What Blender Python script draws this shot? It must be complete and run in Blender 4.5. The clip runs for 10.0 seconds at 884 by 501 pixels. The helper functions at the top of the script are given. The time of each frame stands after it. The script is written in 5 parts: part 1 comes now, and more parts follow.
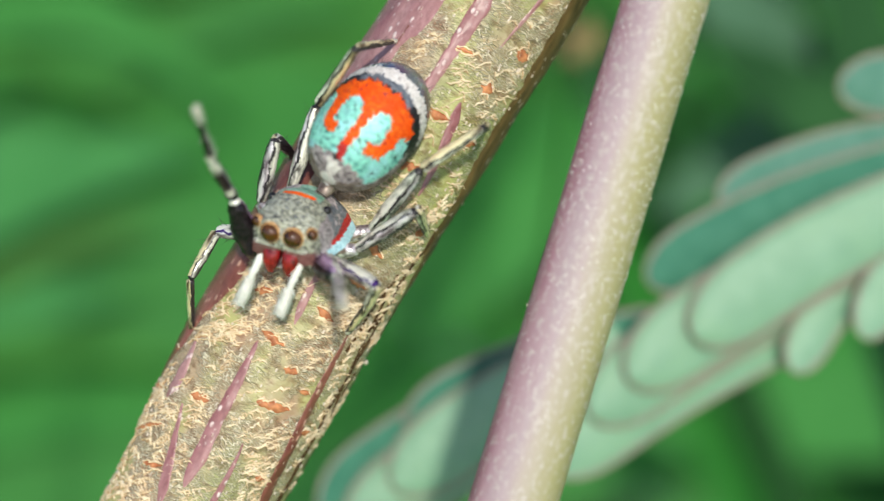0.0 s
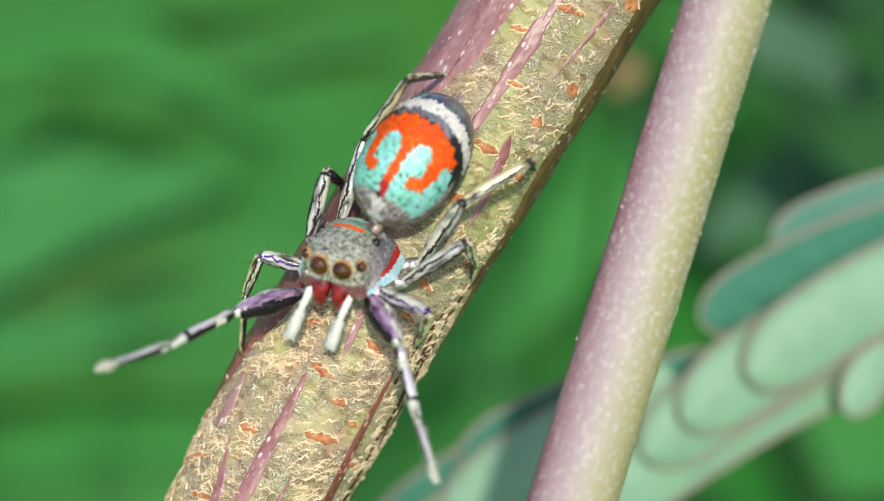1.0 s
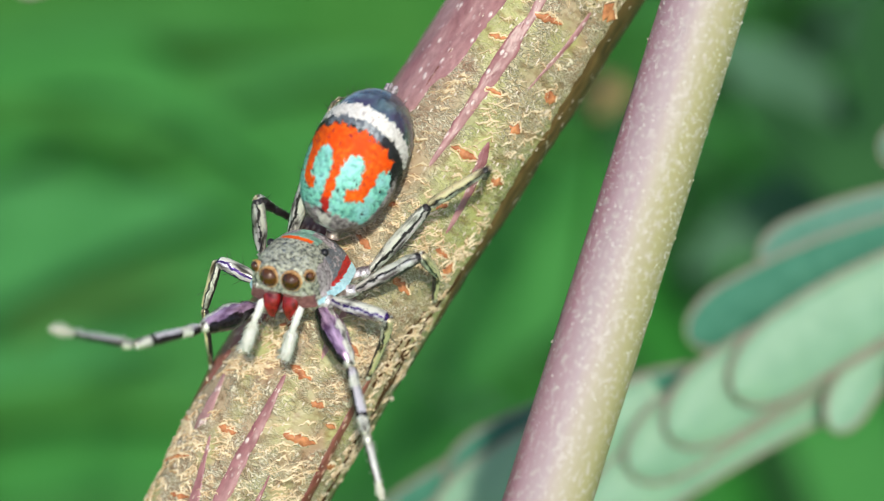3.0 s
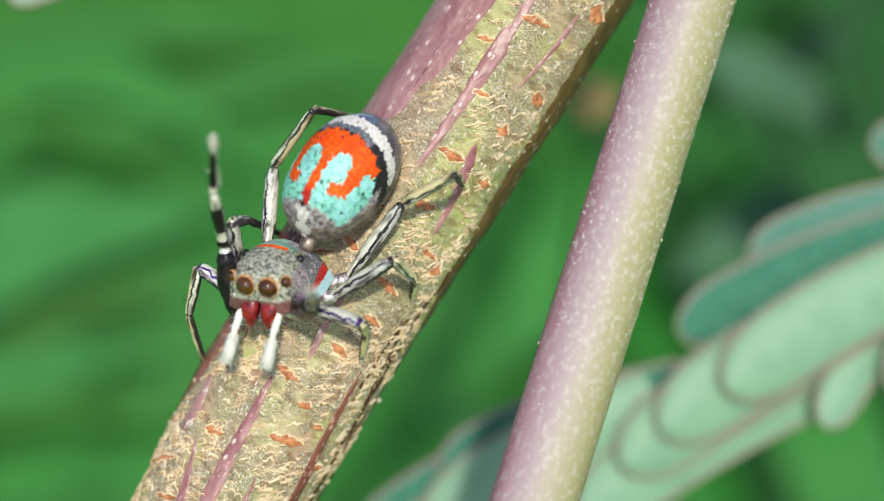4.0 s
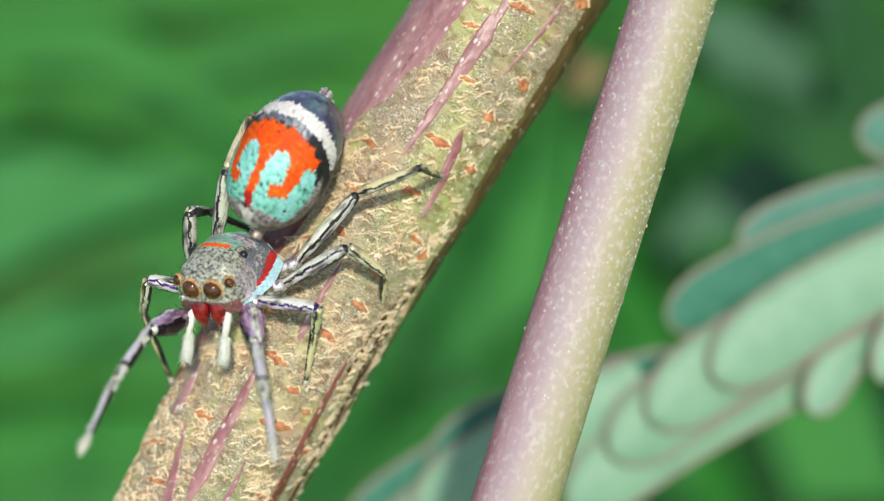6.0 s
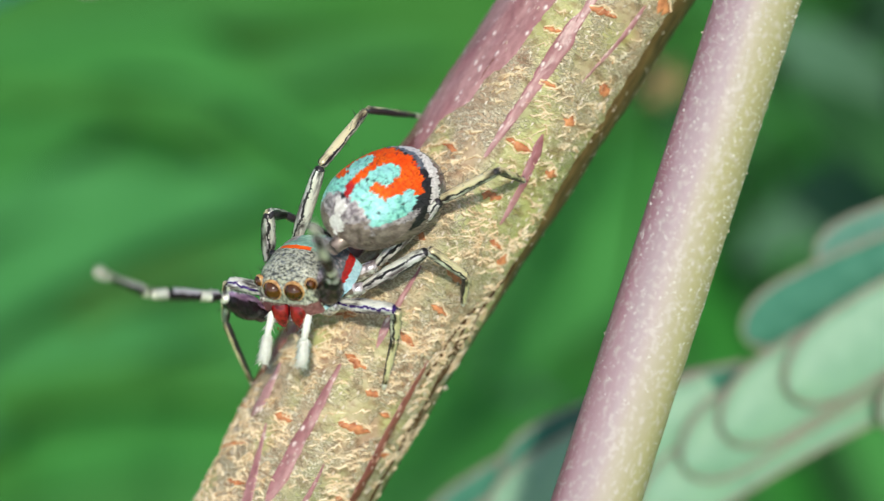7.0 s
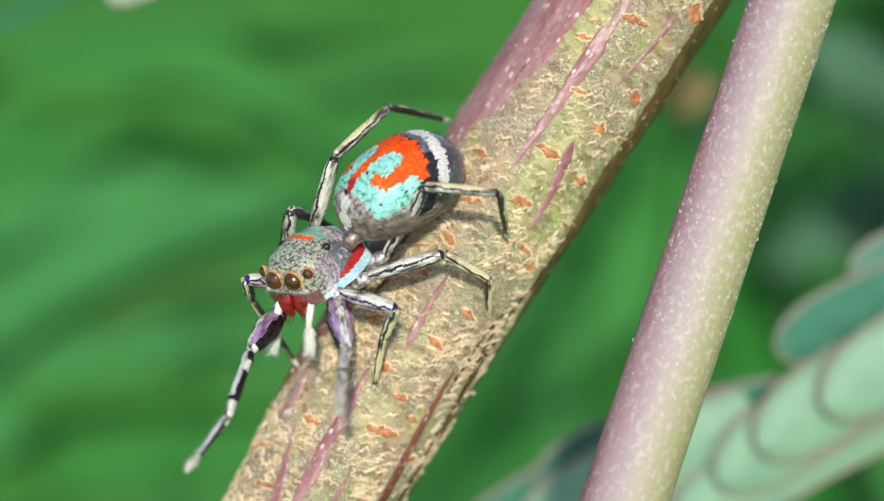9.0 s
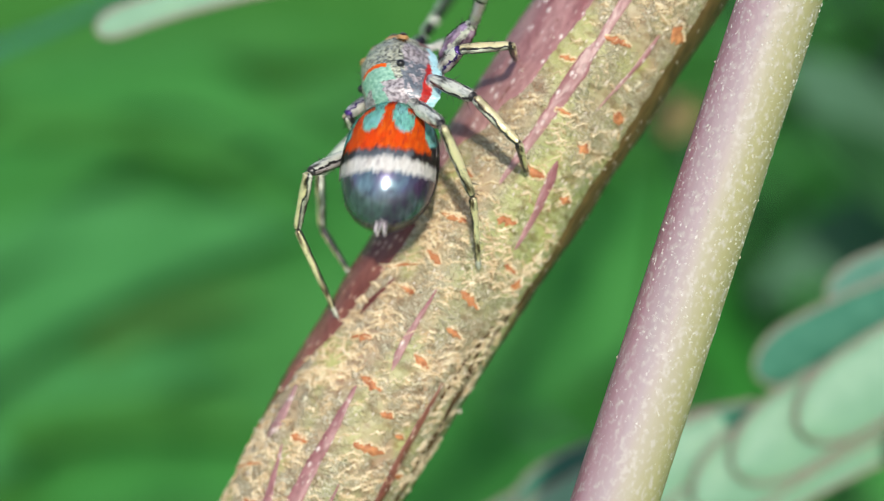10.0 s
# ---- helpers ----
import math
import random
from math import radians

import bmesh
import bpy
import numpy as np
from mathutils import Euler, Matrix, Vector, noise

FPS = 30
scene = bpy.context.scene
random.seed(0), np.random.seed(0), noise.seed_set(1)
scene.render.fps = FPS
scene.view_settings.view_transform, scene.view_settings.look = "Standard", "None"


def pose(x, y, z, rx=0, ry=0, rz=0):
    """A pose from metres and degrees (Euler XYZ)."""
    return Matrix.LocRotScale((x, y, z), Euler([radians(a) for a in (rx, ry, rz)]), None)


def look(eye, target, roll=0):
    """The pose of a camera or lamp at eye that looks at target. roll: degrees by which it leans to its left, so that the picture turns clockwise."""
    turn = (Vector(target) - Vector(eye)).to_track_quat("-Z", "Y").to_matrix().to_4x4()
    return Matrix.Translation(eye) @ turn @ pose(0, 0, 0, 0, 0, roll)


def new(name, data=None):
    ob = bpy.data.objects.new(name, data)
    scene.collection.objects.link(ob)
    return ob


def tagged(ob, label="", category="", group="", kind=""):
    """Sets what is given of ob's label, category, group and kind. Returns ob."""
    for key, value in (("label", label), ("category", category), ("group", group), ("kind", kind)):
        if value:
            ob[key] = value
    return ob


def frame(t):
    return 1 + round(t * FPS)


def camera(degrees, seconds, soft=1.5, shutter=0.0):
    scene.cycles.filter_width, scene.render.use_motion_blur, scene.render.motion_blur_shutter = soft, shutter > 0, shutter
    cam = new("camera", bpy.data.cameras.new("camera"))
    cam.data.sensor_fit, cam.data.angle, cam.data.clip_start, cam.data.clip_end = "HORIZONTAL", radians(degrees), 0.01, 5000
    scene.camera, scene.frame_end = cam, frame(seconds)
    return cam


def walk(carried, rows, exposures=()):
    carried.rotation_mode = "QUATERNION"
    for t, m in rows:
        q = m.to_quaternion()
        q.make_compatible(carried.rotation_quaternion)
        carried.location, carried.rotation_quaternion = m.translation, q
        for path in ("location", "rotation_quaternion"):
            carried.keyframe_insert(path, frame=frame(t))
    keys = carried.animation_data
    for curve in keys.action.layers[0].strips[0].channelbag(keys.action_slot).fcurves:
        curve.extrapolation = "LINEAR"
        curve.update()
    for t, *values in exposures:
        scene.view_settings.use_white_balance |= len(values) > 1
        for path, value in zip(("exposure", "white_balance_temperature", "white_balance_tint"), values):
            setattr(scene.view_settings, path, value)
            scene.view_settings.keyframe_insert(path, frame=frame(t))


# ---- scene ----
# The stage: millimetres, x to the right, y up the slope of the view, z towards the viewer.
MM = 0.001
STAGE = pose(0, 0, 0.40, 60, 0, 0)

cam = camera(30.0, 10.0, soft=0.8, shutter=0.5)
cam.data.dof.use_dof = True
cam.data.dof.focus_distance = 0.0432
cam.data.dof.aperture_fstop = 37.0
walk(cam, [
    (0, pose(0.00002, -0.03719, 0.42209, 57.859, 0.425, -1.174)),
    (0.2, pose(-0.00011, -0.03715, 0.42213, 58.177, 0.556, -0.650)),
    (0.5, pose(-0.00030, -0.03710, 0.42219, 58.637, 0.916, 0.272)),
    (0.8, pose(-0.00035, -0.03717, 0.42218, 58.799, 0.656, 0.102)),
    (1, pose(-0.00038, -0.03722, 0.42218, 58.941, 0.725, 0.024)),
    (1.5, pose(-0.00028, -0.03720, 0.42218, 58.987, 0.600, -0.485)),
    (1.7, pose(-0.00028, -0.03750, 0.42212, 59.624, 0.475, -0.245)),
    (2, pose(-0.00027, -0.03796, 0.42202, 59.869, 0.246, -0.353)),
    (2.2, pose(-0.00021, -0.03798, 0.42197, 60.002, 0.365, -0.090)),
    (3.3, pose(0.00015, -0.03809, 0.42172, 60.130, 0.246, 0.053)),
    (3.5, pose(0.00021, -0.03811, 0.42167, 60.222, 0.190, 0.004)),
    (3.7, pose(0.00020, -0.03816, 0.42166, 60.351, 0.221, -0.151)),
    (4, pose(0.00018, -0.03823, 0.42165, 60.407, 0.009, -0.094)),
    (4.5, pose(0.00000, -0.03810, 0.42200, 59.991, 0.003, 0.005)),
    (4.8, pose(0.00016, -0.03801, 0.42196, 60.337, 0.213, 0.733)),
    (5, pose(0.00027, -0.03795, 0.42193, 60.105, 0.211, 0.533)),
    (5.2, pose(0.00022, -0.03817, 0.42223, 59.856, 0.168, -0.076)),
    (6.3, pose(0.00022, -0.03824, 0.42234, 59.037, -0.039, -0.548)),
    (6.5, pose(0.00002, -0.03827, 0.42231, 59.273, 0.376, 0.148)),
    (6.7, pose(0.00002, -0.03828, 0.42226, 59.413, 0.697, 0.932)),
    (7, pose(0.00002, -0.03830, 0.42218, 59.517, 0.946, 1.800)),
    (7.3, pose(0.00001, -0.03827, 0.42220, 59.490, 1.128, 2.209)),
    (7.5, pose(0.00001, -0.03825, 0.42222, 59.445, 1.003, 2.355)),
    (7.7, pose(-0.00002, -0.03837, 0.42219, 59.753, 1.106, 2.891)),
    (8, pose(-0.00007, -0.03855, 0.42214, 60.074, 0.972, 2.986)),
    (8.5, pose(-0.00007, -0.03856, 0.42224, 60.013, 0.930, 2.742)),
    (9, pose(-0.00003, -0.03856, 0.42215, 59.915, 0.902, 2.919)),
    (9.2, pose(-0.00000, -0.03864, 0.42218, 60.055, 0.801, 3.083)),
    (9.5, pose(0.00004, -0.03875, 0.42222, 60.299, 0.834, 2.738)),
    (9.7, pose(0.00007, -0.03887, 0.42219, 60.648, 0.781, 2.693)),
    (10, pose(0.00012, -0.03904, 0.42215, 60.879, 0.821, 2.593)),
], exposures=[(0, 0.0), (10, 0.0)])

# ---- light ----
world = bpy.data.worlds.new("sky")
scene.world = world
world.use_nodes = True
wn = world.node_tree
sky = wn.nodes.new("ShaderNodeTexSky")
sky.sky_type = "NISHITA"
sky.sun_disc = False
SUN_TO = Vector((0.07, -0.74, 0.66)).normalized()
sky.sun_elevation = math.asin(SUN_TO.z)
sky.sun_rotation = math.atan2(SUN_TO.x, SUN_TO.y)
wn.nodes["Background"].inputs["Strength"].default_value = 0.15
wn.links.new(sky.outputs[0], wn.nodes["Background"].inputs["Color"])
sun = new("sun", bpy.data.lights.new("sun", "SUN"))
sun.data.energy, sun.data.angle, sun.data.color = 3.65, radians(2.5), (0.98, 0.97, 0.82)
sun.matrix_world = look(SUN_TO * 3, (0, 0, 0))


# ---- materials ----
def material(name):
    m = bpy.data.materials.new(name)
    m.use_nodes = True
    return m, m.node_tree, m.node_tree.nodes["Principled BSDF"]


def grain(nt, per_mm, detail=4.0, stretch=(1, 1, 1), rough=0.55):
    """Noise in the thing's own space, per_mm grains to the millimetre."""
    tc = nt.nodes.new("ShaderNodeTexCoord")
    mp = nt.nodes.new("ShaderNodeMapping")
    mp.inputs["Scale"].default_value = [1000 * per_mm * s for s in stretch]
    tx = nt.nodes.new("ShaderNodeTexNoise")
    tx.inputs["Scale"].default_value = 1.0
    tx.inputs["Detail"].default_value = detail
    tx.inputs["Roughness"].default_value = rough
    nt.links.new(tc.outputs["Object"], mp.inputs["Vector"])
    nt.links.new(mp.outputs[0], tx.inputs["Vector"])
    return tx.outputs[0]


def ramp(nt, fac, stops):
    r = nt.nodes.new("ShaderNodeValToRGB")
    els = r.color_ramp.elements
    while len(els) < len(stops):
        els.new(0.5)
    for e, (p, c) in zip(els, stops):
        e.position, e.color = p, (*c, 1)
    nt.links.new(fac, r.inputs[0])
    return r.outputs[0]


def mixed(nt, fac, a, b, mode="MIX"):
    m = nt.nodes.new("ShaderNodeMix")
    m.data_type, m.blend_type = "RGBA", mode
    for sock, v in ((m.inputs[0], fac), (m.inputs[6], a), (m.inputs[7], b)):
        if isinstance(v, (int, float)):
            sock.default_value = v
        elif isinstance(v, tuple):
            sock.default_value = (*v, 1)
        else:
            nt.links.new(v, sock)
    return m.outputs[2]


def bumped(nt, bsdf, height, strength, millimetres):
    b = nt.nodes.new("ShaderNodeBump")
    b.inputs["Strength"].default_value = strength
    b.inputs["Distance"].default_value = millimetres * MM
    nt.links.new(height, b.inputs["Height"])
    nt.links.new(b.outputs[0], bsdf.inputs["Normal"])


def surface(name, low, high, per_mm=4.0, stretch=(1, 1, 1), rough=0.5, spec=0.5, bump=0.4, depth=0.03, metal=0.0,
            blotch=None, blotch_mm=1.0, coat=0.0, through_light=0.0, span=(0.3, 0.7)):
    """A mottled surface: fine grain from low to high, a second colour in larger blotches, and relief."""
    m, nt, b = material(name)
    fine = grain(nt, per_mm, 5.0, stretch)
    colour = ramp(nt, fine, [(span[0], low), (span[1], high)])
    if blotch:
        big = grain(nt, 1.0 / blotch_mm, 3.0, stretch)
        mask = ramp(nt, big, [(0.45, (0, 0, 0)), (0.62, (1, 1, 1))])
        colour = mixed(nt, mask, colour, blotch)
    nt.links.new(colour, b.inputs["Base Color"])
    b.inputs["Roughness"].default_value = rough
    b.inputs["Specular IOR Level"].default_value = spec
    b.inputs["Metallic"].default_value = metal
    b.inputs["Coat Weight"].default_value = coat
    b.inputs["Coat Roughness"].default_value = 0.16
    if bump:
        bumped(nt, b, fine, bump, depth)
    if through_light:
        tr = nt.nodes.new("ShaderNodeBsdfTranslucent")
        nt.links.new(colour, tr.inputs["Color"])
        mx = nt.nodes.new("ShaderNodeMixShader")
        mx.inputs[0].default_value = through_light
        nt.links.new(b.outputs[0], mx.inputs[1])
        nt.links.new(tr.outputs[0], mx.inputs[2])
        nt.links.new(mx.outputs[0], nt.nodes["Material Output"].inputs["Surface"])
    return m


def bark_material():
    """Green-yellow young bark under a papery tan skin, crackled across the twig."""
    m, nt, b = material("twig_bark")
    base = ramp(nt, grain(nt, 0.42, 3.0, (1, 1, 0.45)),
                [(0.30, (0.40, 0.24, 0.155)), (0.42, (0.40, 0.305, 0.185)), (0.52, (0.365, 0.325, 0.165)), (0.64, (0.29, 0.315, 0.105)), (0.8, (0.35, 0.27, 0.16))])
    tc = nt.nodes.new("ShaderNodeTexCoord")
    sep = nt.nodes.new("ShaderNodeSeparateXYZ")
    nt.links.new(tc.outputs["Object"], sep.inputs[0])
    side = nt.nodes.new("ShaderNodeMath")
    side.operation = "MULTIPLY_ADD"
    side.inputs[1].default_value = -420.0
    nt.links.new(sep.outputs[0], side.inputs[0])
    nt.links.new(grain(nt, 0.5, 4.0, (1, 1, 0.4)), side.inputs[2])
    base = mixed(nt, ramp(nt, side.outputs[0], [(0.45, (0, 0, 0)), (0.9, (0.8, 0.8, 0.8))]), base, (0.41, 0.27, 0.18))
    # smooth yellow-green stretches where the papery skin has gone
    bare = ramp(nt, grain(nt, 0.55, 2.0, (1, 1, 0.55)), [(0.52, (0, 0, 0)), (0.63, (1, 1, 1))])
    base = mixed(nt, mixed(nt, 0.8, (0, 0, 0), bare), base, (0.42, 0.42, 0.15))
    # crackle: wavy cells, wider than tall, each with a pale torn edge
    mp = nt.nodes.new("ShaderNodeMapping")
    mp.inputs["Rotation"].default_value = (0, radians(-26), 0)
    mp.inputs["Scale"].default_value = (1050, 1050, 2500)
    nt.links.new(tc.outputs["Object"], mp.inputs["Vector"])
    warp = nt.nodes.new("ShaderNodeTexNoise")
    warp.inputs["Scale"].default_value = 0.9
    warp.inputs["Detail"].default_value = 4.0
    nt.links.new(mp.outputs[0], warp.inputs["Vector"])
    bent = nt.nodes.new("ShaderNodeVectorMath")
    bent.operation = "MULTIPLY_ADD"
    bent.inputs[1].default_value = (1.6, 1.6, 1.6)
    nt.links.new(warp.outputs["Color"], bent.inputs[0])
    nt.links.new(mp.outputs[0], bent.inputs[2])
    cells = nt.nodes.new("ShaderNodeTexVoronoi")
    cells.feature = "DISTANCE_TO_EDGE"
    nt.links.new(bent.outputs[0], cells.inputs["Vector"])
    edge = ramp(nt, cells.outputs["Distance"], [(0.04, (1, 1, 1)), (0.15, (0, 0, 0))])
    worn = ramp(nt, grain(nt, 1.3, 3.0), [(0.36, (0, 0, 0)), (0.52, (1, 1, 1))])
    torn = mixed(nt, 1.0, edge, worn, "MULTIPLY")
    torn = mixed(nt, mixed(nt, 0.75, (0, 0, 0), bare), torn, (0, 0, 0))
    colour = mixed(nt, mixed(nt, 0.85, (0, 0, 0), torn), base, (0.82, 0.72, 0.54))
    speck = ramp(nt, grain(nt, 5.0, 5.0), [(0.50, (0, 0, 0)), (0.68, (1, 1, 1))])
    colour = mixed(nt, mixed(nt, 0.2, (0, 0, 0), speck), colour, (0.70, 0.60, 0.44))
    dark = ramp(nt, grain(nt, 2.4, 6.0, (1, 1, 1.8)), [(0.36, (0.40, 0.21, 0.10)), (0.50, (1, 1, 1))])
    colour = mixed(nt, 0.52, colour, dark, "MULTIPLY")
    nt.links.new(colour, b.inputs["Base Color"])
    b.inputs["Roughness"].default_value = 0.45
    height = mixed(nt, 0.7, grain(nt, 3.2, 4.0, (1, 1, 1.6)), torn)
    bumped(nt, b, height, 1.0, 0.11)
    return m


def petiole_material():
    """Smooth skin, mauve on one flank and yellow-green on the other, with pale grains."""
    m, nt, b = material("petiole_skin")
    tc = nt.nodes.new("ShaderNodeTexCoord")
    sep = nt.nodes.new("ShaderNodeSeparateXYZ")
    nt.links.new(tc.outputs["Object"], sep.inputs[0])
    side = nt.nodes.new("ShaderNodeMapRange")
    side.inputs[1].default_value, side.inputs[2].default_value = -1.1 * MM, 1.1 * MM
    nt.links.new(sep.outputs[0], side.inputs[0])
    wob = nt.nodes.new("ShaderNodeMath")
    wob.operation = "MULTIPLY_ADD"
    wob.inputs[1].default_value, wob.inputs[2].default_value = 0.5, -0.25
    nt.links.new(grain(nt, 0.9, 5.0, (1, 1, 0.16)), wob.inputs[0])
    add = nt.nodes.new("ShaderNodeMath")
    nt.links.new(side.outputs[0], add.inputs[0])
    nt.links.new(wob.outputs[0], add.inputs[1])
    colour = ramp(nt, add.outputs[0], [(0.0, (0.34, 0.15, 0.19)), (0.10, (0.39, 0.23, 0.27)), (0.30, (0.40, 0.30, 0.32)),
                                       (0.56, (0.39, 0.33, 0.255)), (0.74, (0.355, 0.315, 0.165)), (0.95, (0.31, 0.275, 0.13))])
    pale = ramp(nt, grain(nt, 7.0, 3.0, (1, 1, 0.7)), [(0.52, (0, 0, 0)), (0.66, (1, 1, 1))])
    colour = mixed(nt, mixed(nt, 0.6, (0, 0, 0), pale), colour, (0.52, 0.45, 0.43))
    nt.links.new(colour, b.inputs["Base Color"])
    b.inputs["Roughness"].default_value = 0.58
    bumped(nt, b, grain(nt, 6.0, 3.0, (1, 1, 0.6)), 0.5, 0.05)
    return m


def streak_material(name, deep, pale, dot):
    """Bare smooth bark, drawn out along the twig, sown with pale dots."""
    m, nt, b = material(name)
    colour = ramp(nt, grain(nt, 1.1, 4.0, (1, 1, 0.35)), [(0.36, deep), (0.64, pale)])
    fine = grain(nt, 7.0, 4.0, (1, 1, 0.5))
    colour = mixed(nt, 0.5, colour, ramp(nt, fine, [(0.35, (0.5, 0.42, 0.42)), (0.6, (1, 1, 1))]), "MULTIPLY")
    spots = nt.nodes.new("ShaderNodeTexVoronoi")
    spots.inputs["Scale"].default_value = 1.0
    mp = nt.nodes.new("ShaderNodeMapping")
    mp.inputs["Scale"].default_value = (5200, 5200, 3000)
    tc = nt.nodes.new("ShaderNodeTexCoord")
    nt.links.new(tc.outputs["Object"], mp.inputs["Vector"])
    nt.links.new(mp.outputs[0], spots.inputs["Vector"])
    pale_dot = mixed(nt, 1.0, ramp(nt, spots.outputs["Distance"], [(0.16, (1, 1, 1)), (0.34, (0, 0, 0))]),
                     ramp(nt, grain(nt, 2.2, 3.0), [(0.46, (0, 0, 0)), (0.56, (1, 1, 1))]), "MULTIPLY")
    colour = mixed(nt, pale_dot, colour, dot)
    nt.links.new(colour, b.inputs["Base Color"])
    b.inputs["Roughness"].default_value = 0.38
    bumped(nt, b, mixed(nt, 0.5, fine, pale_dot), 0.7, 0.05)
    return m


BARK = bark_material()
PETIOLE = petiole_material()
STREAK = streak_material("mauve_streak", (0.27, 0.095, 0.105), (0.44, 0.235, 0.235), (0.72, 0.56, 0.54))
RUST_STREAK = streak_material("rust_streak", (0.13, 0.03, 0.022), (0.27, 0.10, 0.075), (0.50, 0.29, 0.22))
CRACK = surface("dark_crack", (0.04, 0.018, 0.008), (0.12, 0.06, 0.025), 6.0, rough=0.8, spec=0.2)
# brown bark of the right flank, darkened to carry its shade
FLANK = surface("shade_painted_flank", (0.05, 0.028, 0.008), (0.17, 0.10, 0.035), 3.5, (1, 1, 0.4), 0.6, 0.4, 0.7, 0.06)
SCAR = surface("rust_scar", (0.26, 0.075, 0.032), (0.68, 0.29, 0.13), 4.0, rough=0.55, spec=0.3, bump=0.8, depth=0.06)
FLAKE = surface("papery_flake", (0.58, 0.40, 0.23), (0.84, 0.72, 0.52), 4.0, rough=0.5, spec=0.5, bump=0.4)
SOFT_FLAKE = surface("worn_flake", (0.54, 0.42, 0.26), (0.76, 0.63, 0.44), 4.0, rough=0.55, spec=0.4, bump=0.4)
# rust-tinged shadow under each flake, put into its lower face's colour
FLAKE_SHADE = surface("rusty_flake_shade", (0.36, 0.19, 0.09), (0.62, 0.42, 0.24), 4.0, rough=0.6, spec=0.3)
GRANULE = surface("pale_granule", (0.48, 0.38, 0.30), (0.74, 0.64, 0.54), 9.0, rough=0.35, spec=0.6)
LEAF_PALE = surface("leaflet_underside", (0.205, 0.385, 0.255), (0.262, 0.455, 0.315), 1.2, rough=0.5, spec=0.4, bump=0.15, blotch=(0.25, 0.44, 0.29), blotch_mm=1.6, through_light=0.25)
LEAF_TEAL = surface("leaflet_upper", (0.045, 0.19, 0.125), (0.075, 0.25, 0.17), 1.2, rough=0.6, spec=0.12, bump=0.15, through_light=0.2)
LEAF_DUSK = surface("leaflet_dusty_upper", (0.085, 0.23, 0.17), (0.13, 0.28, 0.22), 1.2, rough=0.6, spec=0.12, bump=0.15, through_light=0.2)
LEAF_RIM = surface("leaflet_rim", (0.20, 0.20, 0.145), (0.28, 0.24, 0.20), 3.0, rough=0.6)
MEADOW = surface("meadow_soil", (0.07, 0.27, 0.06), (0.11, 0.38, 0.09), 0.02, rough=0.9, spec=0.1, bump=0.3, depth=8, blotch=(0.07, 0.20, 0.05), blotch_mm=60)
GRASS = [surface("grass_green", (0.036, 0.225, 0.037), (0.056, 0.28, 0.053), 0.15, rough=0.6, spec=0.2, bump=0, through_light=0.35),
         surface("grass_deep", (0.035, 0.19, 0.03), (0.06, 0.26, 0.045), 0.15, rough=0.6, spec=0.2, bump=0, through_light=0.3),
         surface("grass_light", (0.08, 0.36, 0.08), (0.12, 0.44, 0.11), 0.15, rough=0.6, spec=0.2, bump=0, through_light=0.35),
         surface("grass_grey", (0.044, 0.128, 0.064), (0.066, 0.162, 0.090), 0.15, rough=0.6, spec=0.2, bump=0, through_light=0.2),
         surface("grass_mid", (0.034, 0.195, 0.033), (0.050, 0.245, 0.047), 0.15, rough=0.6, spec=0.2, bump=0, through_light=0.3),
         surface("grass_bluish", (0.046, 0.24, 0.058), (0.068, 0.30, 0.080), 0.15, rough=0.6, spec=0.2, bump=0, through_light=0.35)]
OLIVE_GRASS = surface("grass_olive", (0.036, 0.162, 0.026), (0.054, 0.20, 0.036), 0.15, rough=0.7, spec=0.1, bump=0, through_light=0.2)
BROWN_GRASS = surface("grass_brown", (0.046, 0.14, 0.030), (0.066, 0.18, 0.040), 0.15, rough=0.7, spec=0.1, bump=0, through_light=0.2)
# near-black green: the shade in gaps between plants, painted as foliage
SHADE = surface("shadow_gap_foliage", (0.012, 0.050, 0.016), (0.026, 0.09, 0.028), 0.1, rough=0.8, spec=0.1, bump=0)
DRY = surface("withered_petal", (0.20, 0.19, 0.07), (0.40, 0.26, 0.13), 1.0, rough=0.7, spec=0.2)
GLINT = surface("glistening_grain", (0.58, 0.53, 0.50), (0.86, 0.83, 0.80), 9.0, rough=0.3, spec=0.7)


# ---- mesh helpers ----
def part(name, bm, mat, parent=None, label="", kind=""):
    """Links a bmesh in millimetres as one mesh object under its thing or part."""
    me = bpy.data.meshes.new(name)
    bmesh.ops.scale(bm, vec=(MM, MM, MM), verts=bm.verts)
    bm.to_mesh(me)
    bm.free()
    for one in mat if isinstance(mat, (list, tuple)) else [mat]:
        me.materials.append(one)
    me.shade_smooth()
    ob = new(name, me)
    ob.parent = parent
    return tagged(ob, label=label, kind=kind)


def thing(name, m, label, category, group="", kind=""):
    ob = new(name)
    ob.empty_display_size = 0.002
    ob.matrix_basis = m
    return tagged(ob, label, category, group, kind)


def at_stage(x, y, z, turn=None):
    """The world pose of a stage place, with a turn given in the stage."""
    m = STAGE @ Matrix.Translation(Vector((x, y, z)) * MM)
    return m @ turn.to_4x4() if turn is not None else m


def grid(bm, rows, closed=False, slot=None):
    """A skin over rows of points; closed joins each row's ends."""
    vs = [[bm.verts.new(p) for p in r] for r in rows]
    n = len(rows[0])
    for i in range(len(rows) - 1):
        for j in range(n if closed else n - 1):
            k = (j + 1) % n
            f = bm.faces.new((vs[i][j], vs[i][k], vs[i + 1][k], vs[i + 1][j]))
            if slot is not None:
                f.material_index = slot(i, j)
    return vs


def cap(bm, ring, flip=False):
    bm.faces.new(ring[::-1] if flip else ring)


